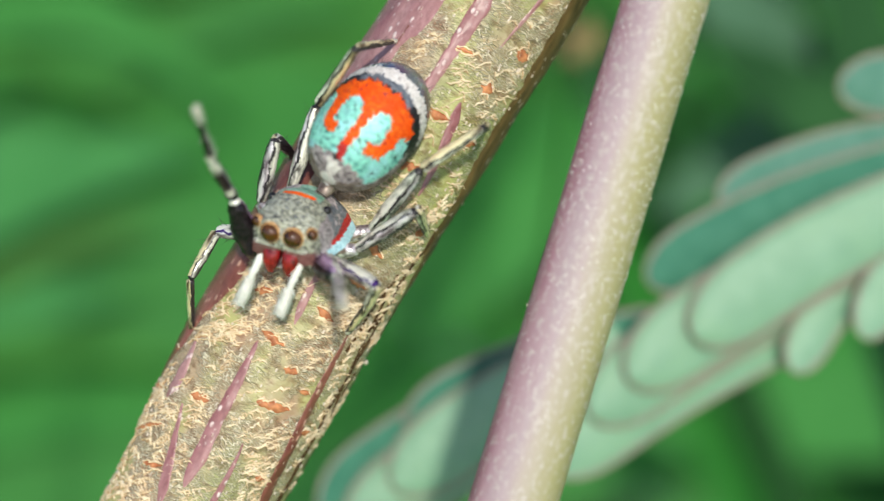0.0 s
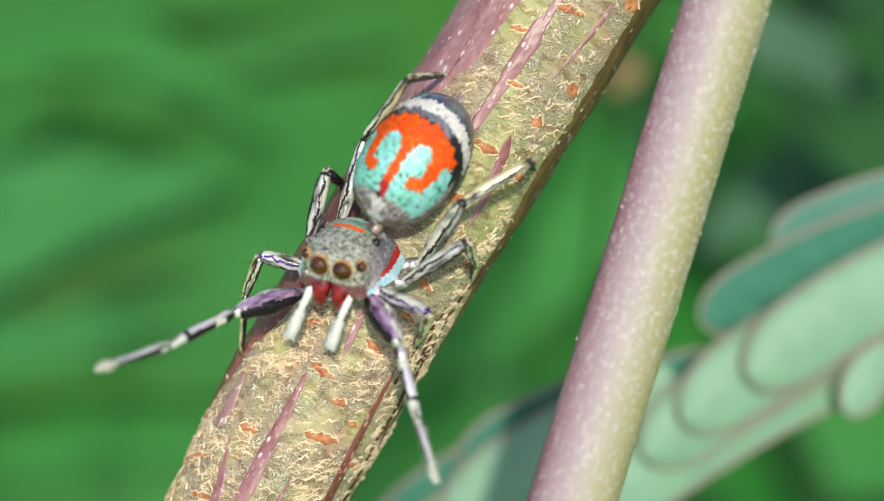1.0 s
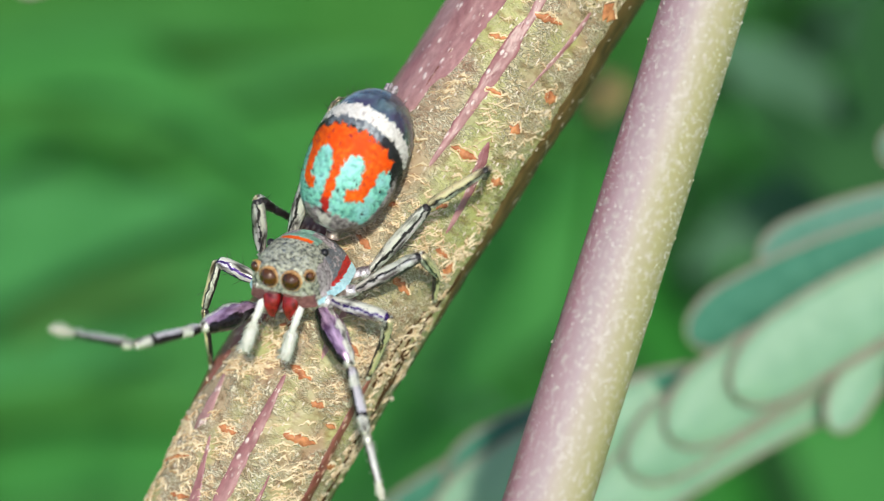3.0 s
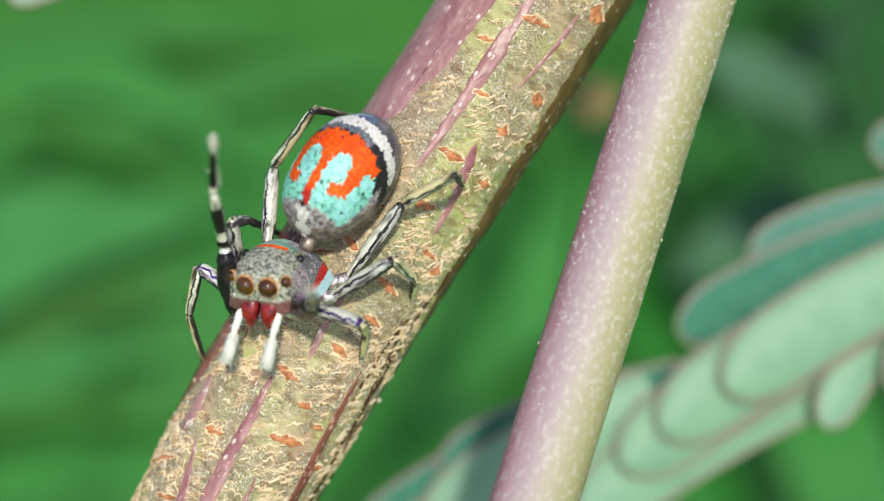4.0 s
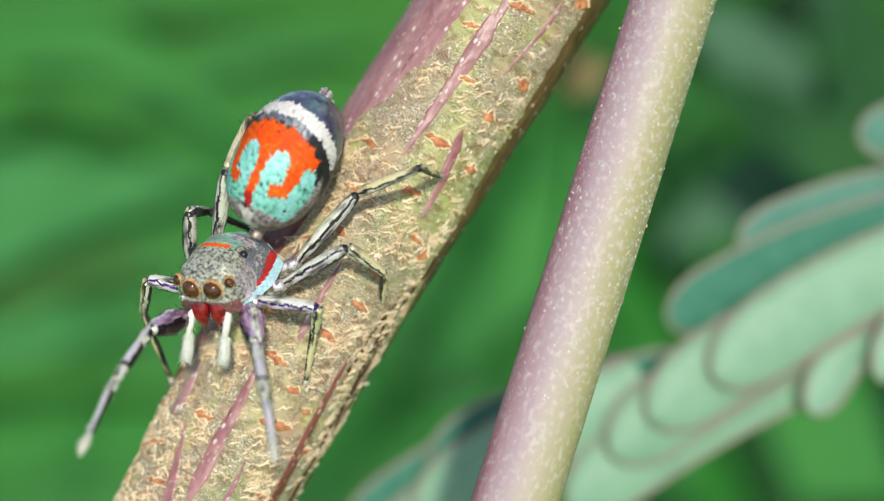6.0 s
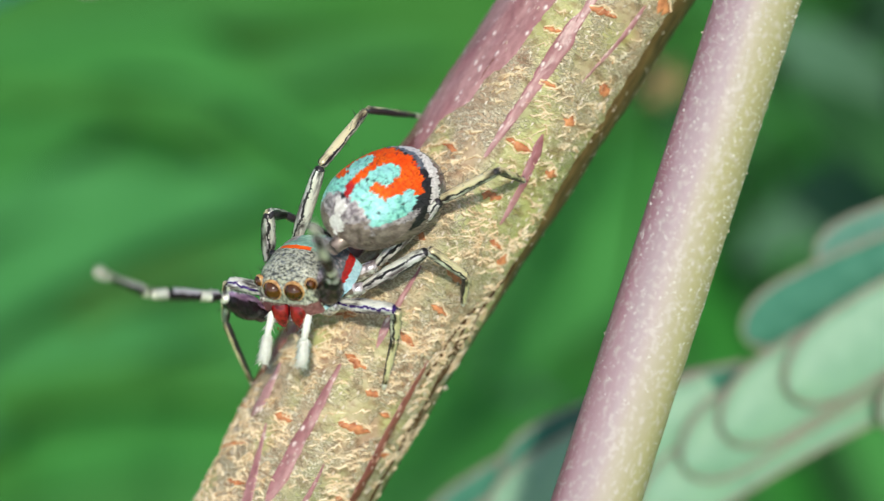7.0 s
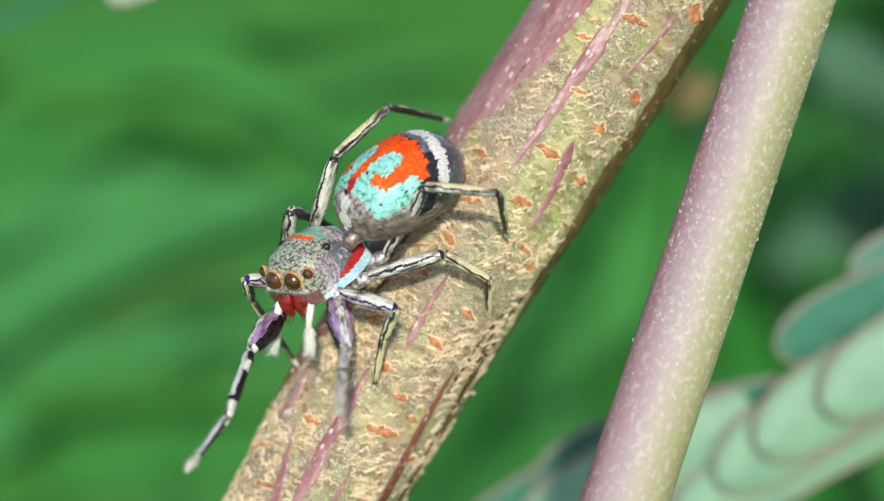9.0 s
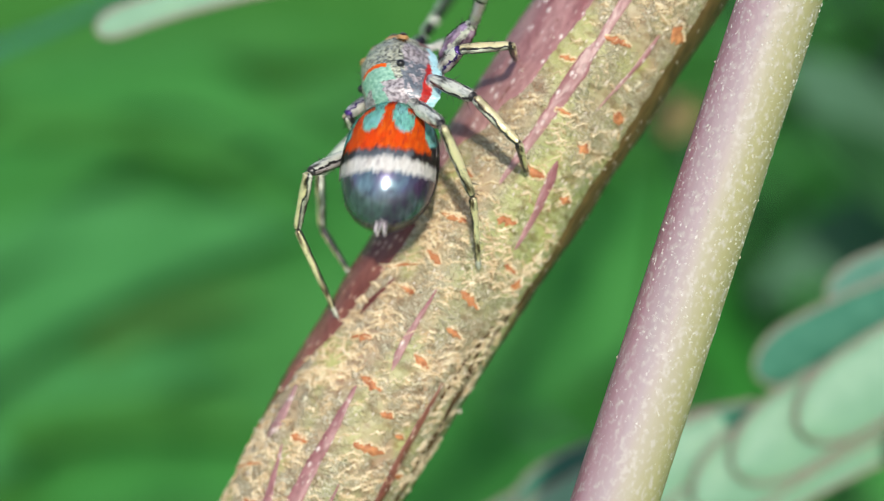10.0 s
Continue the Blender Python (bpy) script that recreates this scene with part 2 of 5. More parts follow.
def fbm(p, octaves=4):
    return noise.fractal(Vector(p), 1.0, 2.0, octaves)


# ---- the ground and the meadow behind ----
def build_ground():
    bm = bmesh.new()
    n = 60
    rows = []
    for i in range(n + 1):
        row = []
        for j in range(n + 1):
            x = (j / n * 2 - 1) ** 3 * 60000
            y = (i / n * 2 - 1) ** 3 * 60000
            row.append((x, y, 12 * fbm((x / 300, y / 300, 0)) if abs(x) < 3000 and abs(y) < 3000 else 0.0))
        rows.append(row)
    grid(bm, rows)
    tagged(part("ground", bm, MEADOW), "grassy green meadow ground below the twigs", "ground", kind="structure")


def blade(bm, root, tip, width, sag, slot, thick=0.25):
    """A folded grass blade from root to tip, sagging to one side, with real thickness."""
    root, tip = Vector(root), Vector(tip)
    run = tip - root
    side = run.cross(Vector((random.uniform(-0.3, 0.3), -1, 0.3))).normalized()
    out = side.cross(run).normalized()
    rows = []
    for i in range(13):
        u = i / 12
        w = width * 0.5 * (1 - u ** 2.2) * (0.55 + 0.45 * min(1, u * 5)) + 0.05
        c = root + run * u + out * (sag * math.sin(math.pi * u * 0.9))
        rows.append([c - side * w, c - out * w * 0.28, c + side * w, c + out * (thick - w * 0.28)])
    grid(bm, rows, True, lambda i, j: slot)


def build_meadow():
    """Broad low grass blades far behind the twigs, as one mass."""
    rng = random.Random(4)
    bm = bmesh.new()
    for k in range(1000):
        d = rng.uniform(420, 1300)
        x = rng.uniform(-0.45, 0.45) * (d + 120)
        root = Vector((x, d * 0.95, 0))
        lean = Vector((rng.uniform(-150, 150), rng.uniform(-40, 60), rng.uniform(30, 110)))
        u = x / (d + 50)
        # slot 6 on the right paints shadow gaps as near-black blades
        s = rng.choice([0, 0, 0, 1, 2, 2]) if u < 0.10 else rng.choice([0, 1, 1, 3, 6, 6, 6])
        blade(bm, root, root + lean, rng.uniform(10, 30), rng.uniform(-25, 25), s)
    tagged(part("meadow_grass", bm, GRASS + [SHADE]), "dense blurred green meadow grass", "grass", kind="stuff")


def arch(name, at, span, rise, width, mat, label, category, group):
    """One arching blade behind the twigs, from the ground up and over; at and span are stage places in millimetres."""
    a, b = Vector(at), Vector(span)
    to_world = STAGE.to_3x3()
    wa, wb = to_world @ a + Vector((0, 0, 400)), to_world @ b + Vector((0, 0, 400))
    hand = -1 if a.x < 0 else 1
    foot = Vector((wa.x + hand * 60, wa.y + 40, 0))
    up = to_world @ Vector((0, 1, 0))
    pts = []
    for i in range(9):
        u = i / 8
        pts.append(foot.lerp(wa, u) + up * (30 * math.sin(math.pi * u) * 0.4) + Vector((hand * 25, 0, 0)) * math.sin(math.pi * u))
    for i in range(1, 21):
        u = i / 20
        pts.append(wa.lerp(wb, u) + up * rise * math.sin(math.pi * u))
    view = to_world @ Vector((0, 0, 1))
    bm = bmesh.new()
    rows = []
    n = len(pts)
    for i, p in enumerate(pts):
        d = (pts[min(i + 1, n - 1)] - pts[max(i - 1, 0)]).normalized()
        s = d.cross(view).normalized()
        u = i / (n - 1)
        w = width * 0.5 * min(1, 0.35 + u * 2.5) * (1 - max(0, (u - 0.55) / 0.45) ** 2) + 0.1
        rows.append([p - s * w, p - view * w * 0.18, p + s * w, p + view * 0.3 - view * w * 0.18])
    vs = grid(bm, rows, True)
    cap(bm, vs[0])
    cap(bm, vs[-1], True)
    bmesh.ops.recalc_face_normals(bm, faces=bm.faces)
    ob = part(name, bm, mat)
    ob.data.shade_flat()
    tagged(ob, label, category, group)


def build_arching_grass():
    # broad blades farther back, then the lighter ones before them
    for at, span, rise, width, mat, look_of in (
            ((-100, 27, -156), (35, 23, -156), 3, 30, OLIVE_GRASS, "deep olive-green"), ((-100, -1, -155), (35, -6, -155), 4, 40, GRASS[4], "mid-green"),
            ((-100, -29, -156), (35, -34, -156), 3, 34, GRASS[4], "mid-green"),
            ((-66, 11, -147), (-20, 9, -147), 12.5, 7.5, GRASS[0], "light green"), ((-66, 4, -149), (-33, 16, -149), 4, 5, GRASS[0], "light green"),
            ((-66, -11, -147), (-24, 6, -147), 4, 8, GRASS[5], "light bluish-green"), ((-66, 0, -148), (-34, 6, -148), 3, 5, GRASS[5], "light bluish-green"),
            ((-66, -24, -147), (-33, -11, -147), 4, 7, GRASS[5], "light bluish-green"), ((-66, -32, -148), (-20, -27, -148), 4, 5, GRASS[0], "light green"),
            ((-66, 16, -145), (-24, 6, -145), 4.5, 2.4, OLIVE_GRASS, "deep olive-green"), ((-48, -8.5, -145), (-29, -3, -145), 1.0, 3.0, BROWN_GRASS, "brownish"),
            ((-58, -19, -145), (-24, -20, -145), 2.5, 3.5, OLIVE_GRASS, "deep olive-green"), ((-70, -31, -144), (-52, -28, -144), 1.0, 4.0, OLIVE_GRASS, "deep olive-green"),
            ((-66, 22, -146), (-14, 27, -146), 2.0, 3.0, GRASS[4], "mid-green"), ((-40, 13, -150), (-4, 22, -150), 3.0, 4.0, GRASS[4], "mid-green"),
            ((150, -34, -300), (0, -52, -300), 6, 46, GRASS[0], "light green"),
            ((28.4, 8.1, -75), (18.7, 15.4, -75), 0.8, 4.9, GRASS[3], "grey-green"), ((32.5, 4.0, -85), (18.3, -2.2, -85), 1.8, 5.7, GRASS[3], "grey-green"),
            # SHADE blades are added where shadow gaps lie; the shade is their colour
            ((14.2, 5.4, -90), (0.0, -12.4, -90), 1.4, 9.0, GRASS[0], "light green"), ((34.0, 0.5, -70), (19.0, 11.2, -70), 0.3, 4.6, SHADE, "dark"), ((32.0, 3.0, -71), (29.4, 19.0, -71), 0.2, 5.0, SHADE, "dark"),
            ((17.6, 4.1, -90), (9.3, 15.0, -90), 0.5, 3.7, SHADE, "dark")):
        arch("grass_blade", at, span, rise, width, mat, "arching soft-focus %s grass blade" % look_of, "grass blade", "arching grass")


# ---- the twig on which the spider stands ----
TWIG_R = 2.18
TWIG_TURN = Matrix(((0.8544, 0, 0.5196), (-0.5196, 0, 0.8544), (0, -1, 0)))
TWIG_AT = Vector((-1.55, 0, -2.15))


BOUND = ((-6.5, -84), (-5.5, -72), (-3, -54), (-0.3, -45), (1.5, -53), (2.6, -49), (3.7, -34), (5.5, -21), (8, -13), (12, -7), (16, -6))
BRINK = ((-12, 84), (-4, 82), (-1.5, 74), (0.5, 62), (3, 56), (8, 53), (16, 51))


LEFT_SWELL = ((-12, 0.0), (-10, 0.02), (-6.5, 0.30), (-2, 0.28), (3, 0.12), (7, 0.0))
RIGHT_SWELL = ((-3, 0.0), (0, 0.06), (3, 0.18), (9, 0.32), (14, 0.30))


def around(s, phi, r):
    """A place on the twig: s along it, phi degrees round from the viewer's side to the right."""
    a = radians(phi)
    return Vector((r * math.sin(a), -r * math.cos(a), s))


def swell(s, phi):
    """The bark's unevenness."""
    a = radians(phi)
    p = Vector((math.sin(a) * 2, math.cos(a) * 2, s * 0.5))
    out = math.sin(a)
    broad = ease(s, LEFT_SWELL) * max(0.0, -out) ** 2 if out < 0 else ease(s, RIGHT_SWELL) * out ** 2
    return broad + 0.05 * fbm(p * 0.8) + 0.028 * fbm(p * 3.1 + Vector((7, 0, 0))) + 0.02 * math.cos(5 * a + 0.12 * s)


def twig_patch(bm, s0, s1, mid, half, raise_by, steps=24, cross=7, ragged=0.25, seed=0, thick=0.09):
    """A raised patch on the bark. mid(u) is the angle of its middle line, half(u) its half width in degrees."""
    rows = []
    for i in range(steps + 1):
        u = i / steps
        s = s0 + (s1 - s0) * u
        row = []
        for j in range(cross + 1):
            v = j / cross * 2 - 1
            jag = 1 + ragged * fbm((s * 2.2, v * 0.4 + seed, seed * 3.1))
            phi = mid(u) + v * half(u) * jag
            ss = s + ragged * 0.25 * fbm((phi * 0.08, seed + 5, s))
            lift = raise_by * (1 - abs(v) ** 3) * min(1, 6 * u + 0.1, 6 * (1 - u) + 0.1)
            row.append(around(ss, phi, TWIG_R + swell(ss, phi) + lift + (0.006 if abs(v) < 0.99 else -thick * 0.3)))
        rows.append(row)
    grid(bm, rows)


def ease(x, table):
    """Piecewise smooth lookup."""
    if x <= table[0][0]:
        return table[0][1]
    for (a, va), (b, vb) in zip(table, table[1:]):
        if x <= b:
            u = (x - a) / (b - a)
            return va + (vb - va) * u * u * (3 - 2 * u)
    return table[-1][1]


STREAKS = (
    (-8.6, -4.25, -6, -18, 7.0, STREAK), (-6.9, -5.2, -54, -58, 5.5, STREAK), (-9.5, -6.8, -20, -38, 5.0, STREAK),
    (-9.6, -6.8, 14, 10, 3.2, STREAK), (-3.45, -0.9, 3, -4, 3.6, STREAK), (2.4, 7.2, -2, -1, 7.5, STREAK),
    (1.1, 3.8, 30, 24, 5.0, STREAK), (3.6, 9.5, -40, -22, 3.0, RUST_STREAK), (-2.6, -1.2, -40, -36, 2.6, RUST_STREAK), (-9.6, -3.0, 58, 40, 7.0, RUST_STREAK),
    (5.5, 8.2, 30, 36, 2.5, STREAK), (5.6, 13.5, 6, 4, 7.0, STREAK))


def on_streak(s, phi):
    return any(s0 < s < s1 and abs(phi - p0 - (p1 - p0) * (s - s0) / (s1 - s0)) < w + 1.5 for s0, s1, p0, p1, w, mat in STREAKS)


def build_twig():
    twig = thing("twig", at_stage(*TWIG_AT, TWIG_TURN), "slanting young twig with cracked green-tan bark and mauve streaks", "twig")
    bm = bmesh.new()
    n = 120
    spans = [-535 + 26 * i for i in range(20)] + [-14 + 0.085 * i for i in range(360)] + [17 + 6 * i for i in range(12)]
    rows = [[around(s, -j / n * 360, (TWIG_R + swell(s, -j / n * 360)) * (1 + max(0, -s - 14) * 0.0016)) for j in range(n)] for s in spans]
    vs = grid(bm, rows, True)
    cap(bm, vs[0], True)
    cap(bm, vs[-1])
    part("bark", bm, BARK, twig)

    # smooth mauve streaks: start and end along the twig, angles there, half width
    for s0, s1, p0, p1, w, mat in STREAKS:
        bm = bmesh.new()
        seed = s0 * 1.7 + w
        twig_patch(bm, s0, s1, lambda u: p0 + (p1 - p0) * u + 2.5 * math.sin(3 * u + seed), lambda u: w * (0.06 + min(1, (1 - u if s0 > 1 else u) * 5) ** 0.7 * (u if s0 > 1 else 1 - u) ** 0.55),
                   0.015, 70, 10, 0.22, seed)
        part("streak", bm, mat, twig)
    bm = bmesh.new()
    bound = BOUND
    twig_patch(bm, -6.5, 16, lambda u: (ease(-6.5 + 22.5 * u, bound) - 112) * 0.5, lambda u: (ease(-6.5 + 22.5 * u, bound) + 112) * 0.5, 0.03, 160, 24, 0.05, 2.0)
    part("streak", bm, STREAK, twig, "broad smooth mauve strip")
    bm = bmesh.new()
    twig_patch(bm, -7.0, 2.6, lambda u: (ease(-7.0 + 9.6 * u, bound) - 114) * 0.5 + 2, lambda u: (ease(-7.0 + 9.6 * u, bound) + 118) * 0.5 * (1 - 0.7 * max(0, u * 4 - 3) ** 2), 0.10, 120, 24, 0.05, 9.0)
    part("streak", bm, RUST_STREAK, twig, "dark red-brown bare strip")
    # right flank: brown bark with the twig's shaded side put into the colour
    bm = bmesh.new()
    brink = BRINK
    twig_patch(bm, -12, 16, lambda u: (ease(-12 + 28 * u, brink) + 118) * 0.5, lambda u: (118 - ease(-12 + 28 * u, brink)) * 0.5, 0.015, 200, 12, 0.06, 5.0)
    part("flank", bm, FLANK, twig, "dark brown bark flank with shade painted in")
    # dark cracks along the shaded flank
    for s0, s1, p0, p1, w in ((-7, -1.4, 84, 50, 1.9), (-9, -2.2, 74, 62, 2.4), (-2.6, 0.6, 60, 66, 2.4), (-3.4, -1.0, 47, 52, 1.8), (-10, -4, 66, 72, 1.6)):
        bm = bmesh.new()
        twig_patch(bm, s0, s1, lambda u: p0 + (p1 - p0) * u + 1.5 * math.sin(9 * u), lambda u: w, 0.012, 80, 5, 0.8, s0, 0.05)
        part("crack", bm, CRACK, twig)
    # rust-coloured scars, each with a pale torn lip; place, angle, half length across (degrees), half height (mm), slant
    rng = random.Random(8)
    for s, phi, w, h, slant in (
            (-5.6, 17, 14, 0.20, 0.10), (-6.4, -31, 8, 0.17, 0.05), (-7.9, -60, 15, 0.14, -0.35), (-6.9, -74, 10, 0.2, 0.1), (-4.05, -7, 11, 0.17, 0.25),
            (-4.55, 15, 6, 0.13, 0.1), (-2.8, 16, 9, 0.15, 0.35), (-3.1, -31, 9, 0.17, -0.2), (-0.7, 22, 11, 0.17, 0.40), (-1.7, 25, 8, 0.12, 0.25),
            (1.65, 14.5, 8, 0.19, 0.0), (3.0, 44, 6, 0.20, 0.1), (4.45, 35, 6, 0.19, 0.15), (3.2, 12, 12, 0.12, 0.15), (7.4, 14, 12, 0.14, 0.05),
            (5.7, 46, 6, 0.24, 0.3), (8.5, 50, 8, 0.3, 0.4), (-5.9, 52, 5, 0.12, 0.0), (1.0, -19, 12, 0.14, 0.05), (-0.2, -17, 9, 0.13, 0.4),
            (-0.9, -36, 16, 0.07, -0.3), (-1.35, -20, 7, 0.12, 0.2), (-5.8, -80, 10, 0.16, 0.1), (6.3, -10, 7, 0.09, 0.0), (9.6, 22, 9, 0.15, 0.2),
            (0.6, 37, 7, 0.12, 0.3), (0.3, 50, 5, 0.3, 0.1), (10.5, -8, 10, 0.12, 0.1), (-9.0, 24, 11, 0.16, 0.1), (-8.6, -38, 9, 0.12, -0.1),
            (-7.5, 36, 5, 0.1, 0.2), (2.2, -30, 8, 0.10, 0.2), (5.0, 8, 8, 0.07, 0.1), (-4.9, 33, 5, 0.1, 0.2)):
        bm = bmesh.new()
        seed = s * 3 + phi
        w, h = w * 0.88, h * 0.82
        rows, lip = [], []
        for i in range(15):
            u = i / 14 * 2 - 1
            hh = h * max(0.0, 1 - abs(u) ** 1.6) ** 0.8 * (1 + 0.9 * fbm((u * 2.6, seed, 1)))
            p = phi + u * w
            c = s + (0.28 - 1.3 * slant) * u * w * 0.037 + 0.05 * fbm((u * 1.6, seed, 4))
            rows.append([around(c + hh * v, p, TWIG_R + swell(c, p) + 0.03 * (1 - v * v) + 0.012 - (0.05 if abs(v) > 0.99 else 0)) for v in (-1, -0.7, -0.2, 0.2, 0.7, 1)])
            lip.append((c, hh, p))
        grid(bm, rows)
        scar = part("scar", bm, SCAR, twig)
        bm = bmesh.new()
        for sign in (1, -1):
            if sign < 0 and rng.random() < 0.7:
                continue
            rows = []
            for c, hh, p in lip:
                e = c + sign * (hh + 0.03)
                k = 0.025 + 0.06 * max(0, fbm((p * 0.2, seed, 9)))
                rows.append([around(e - k, p, TWIG_R + swell(e, p) - 0.03), around(e, p, TWIG_R + swell(e, p) + 0.035 + k), around(e + k, p, TWIG_R + swell(e, p) - 0.03)])
            grid(bm, rows)
        part("lip", bm, FLAKE, scar)
    # the cracked papery skin: many short raised flakes across the twig
    bm = bmesh.new()
    for k in range(8500):
        s, phi = rng.uniform(-12, 16), rng.uniform(-88, 92)
        dense = 0.40 + 0.9 * fbm((s * 0.5, phi * 0.035, 3)) + 0.25 * (phi < -20) * (s < 2)
        if rng.random() > dense or phi < ease(s, BOUND) + 4 or phi > ease(s, BRINK) - 2 or on_streak(s, phi):
            continue
        w = rng.uniform(1.6, 5.6) * (1.8 if rng.random() < 0.14 else 1)
        wide = rng.uniform(0.018, 0.036) + 0.035 * rng.random() ** 3
        if s > 2:
            if rng.random() < 0.45:
                continue
            wide = wide * 1.3
        # a torn edge that wanders across the twig and curls at one end
        bend, slant = rng.gauss(-0.05, 0.07), w * 0.037 * rng.gauss(0.42, 0.22)
        curl = rng.choice((-1, 1)) * rng.uniform(0, 0.10)
        rows = []
        for i in range(13):
            u = i / 12 * 2 - 1
            c = s + bend * u * u + slant * u + 0.10 * fbm((u * w * 0.4 + k, s, 0)) + curl * max(0.0, u - 0.35) ** 1.5 * 2
            p = phi + u * w
            k2 = wide * (1 - 0.8 * u * u) * (1 + 0.9 * fbm((u * 3 + k, 2, s)))
            r = TWIG_R + swell(c, p)
            h = r + 0.012 + min(wide, 0.05) * 0.9
            rows.append([around(c - k2, p, r - 0.02), around(c - k2 * 0.45, p, h * 0.6 + r * 0.4), around(c + k2 * 0.3, p, h), around(c + k2, p, r - 0.02)])
        # the lower face is painted darker, as the flake's own shadow
        grid(bm, rows, False, lambda i, j: 2 if j == 0 else (1 if s > 2 else 0))
    part("bark_flake", bm, [FLAKE, SOFT_FLAKE, FLAKE_SHADE], twig, "papery pale torn bark skin", "stuff")
    bm = bmesh.new()
    for k in range(900):
        s, phi = rng.uniform(-12, 16), rng.uniform(-95, 100)
        r = TWIG_R + swell(s, phi)
        m = Matrix.Translation(around(s, phi, r)) @ Matrix.Diagonal((*[rng.uniform(0.010, 0.022)] * 2, rng.uniform(0.015, 0.04), 1))
        bmesh.ops.create_icosphere(bm, subdivisions=1, radius=1, matrix=m) if k < 220 else grid(bm, [
            [around(s + a, phi + b, r + c) for b, c in ((-0.7, -0.01), (0, 0.03), (0.7, -0.01))] for a in (-0.05, 0, 0.05)])
    part("bark_grain", bm, GRANULE, twig, "tiny pale bark grains", "stuff")
    for s, phi, r in ((5.05, -88, 0.075), (3.9, -90, 0.05), (2.6, -91, 0.06), (7.6, -90, 0.05), (-0.1, 92, 0.06), (-3.6, 92, 0.07)):
        bm = bmesh.new()
        bmesh.ops.create_icosphere(bm, subdivisions=2, radius=r, matrix=Matrix.Translation(around(s, phi, TWIG_R + r * 0.4)))
        part("bead", bm, GRANULE, twig)


# ---- the smooth leaf stalk beside it ----
def build_stalk():
    turn = Matrix(((0.953, 0, 0.303), (-0.303, 0, 0.953), (0, -1, 0)))
    r0 = 1.085
    stalk = thing("leaf_stalk", at_stage(4.635, 0, 1.75, turn), "smooth leaf stalk, mauve on one flank, yellow-green on the other", "stalk")
    bm = bmesh.new()
    n = 64
    spans = [-490 + 24 * i for i in range(20)] + [-14 + 0.25 * i for i in range(125)] + [18 + 8 * i for i in range(9)]
    rows = []
    for s in spans:
        grow = 1 + max(0, -s - 14) * 0.002 - 0.0035 * max(-12, min(12, s))
        rows.append([(r0 * grow * (1 + 0.012 * fbm((math.sin(a) * 2, math.cos(a) * 2, s * 0.4))) * math.sin(a), -r0 * grow * math.cos(a), s)
                     for a in (-2 * math.pi * j / n for j in range(n))])
    vs = grid(bm, rows, True)
    cap(bm, vs[0], True)
    cap(bm, vs[-1])
    part("skin", bm, PETIOLE, stalk)
    rng = random.Random(3)
    bm = bmesh.new()
    for k in range(2600):
        s, a = rng.uniform(-12, 12), radians(rng.uniform(-76, 76))
        m = Matrix.Translation((r0 * math.sin(a) * 1.004, -r0 * math.cos(a) * 1.004, s)) @ Matrix.Diagonal((*[0.006 + 0.016 * rng.random() ** 2] * 2, 0.010 + 0.040 * rng.random() ** 2, 1))
        bmesh.ops.create_icosphere(bm, subdivisions=1, radius=1, matrix=m)
    part("skin_grain", bm, GLINT, stalk, "tiny pale glistening grains", "stuff")
    for s, phi, r in ((0.55, 90, 0.05), (-2.9, -92, 0.045), (2.1, 88, 0.035), (5.2, -90, 0.03), (-5.6, 91, 0.04), (-1.5, 87, 0.03)):
        a = radians(phi)
        bm = bmesh.new()
        bmesh.ops.create_icosphere(bm, subdivisions=2, radius=r, matrix=Matrix.Translation((r0 * math.sin(a), -r0 * math.cos(a), s)))
        part("bead", bm, GRANULE, stalk)


# ---- the feathered leaf behind ----
def leaflet(parent, tip, base, width, z, mat, cup=0.25):
    """An oblong leaflet with a rounded tip, a cupped blade of real thickness and a dark rim."""
    tip, base = Vector((*tip, z)), Vector((*base, z - 0.5))
    run = base - tip
    length = run.length
    fwd = run.normalized()
    side = Vector((-fwd.y, fwd.x, 0)).normalized()
    out = Vector((0, 0, 1))

    def outline(u):
        k = min(1.0, u * length / (width * 0.9))
        return width * 0.5 * math.sqrt(max(0.0, 1 - (1 - k) ** 2.1)) * (1 - 0.25 * max(0, u - 0.5))
    us = [0.001, 0.006, 0.015, 0.03, 0.05, 0.08, 0.12, 0.17, 0.23, 0.3, 0.4, 0.55, 0.7, 0.85, 1.0]
    leaf_bm, rim_bm = bmesh.new(), bmesh.new()
    front, edge = [], []
    for u in us:
        w = outline(u)
        c = tip + fwd * length * u + side * (0.04 * length * math.sin(u * 3))
        front.append([c + side * w * v + out * (-cup * v * v * width * 0.3) for v in (-1, -0.75, -0.5, -0.25, 0, 0.25, 0.5, 0.75, 1)])
    back = [[p - out * 0.08 for p in r] for r in front]
    grid(leaf_bm, [f + b[::-1] for f, b in zip(front, back)], True)
    ob = part("leaflet", leaf_bm, mat, parent)
    line = [r[0] for r in front[::-1]] + [r[-1] for r in front]
    rows = []
    for i, p in enumerate(line):
        d = (line[min(i + 1, len(line) - 1)] - line[max(i - 1, 0)]).normalized()
        nrm = d.cross(out).normalized()
        rows.append([p + nrm * 0.13, p + out * 0.05, p - nrm * 0.13, p - out * 0.13])
    grid(rim_bm, rows, True)
    part("rim", rim_bm, LEAF_RIM, ob)
    return ob


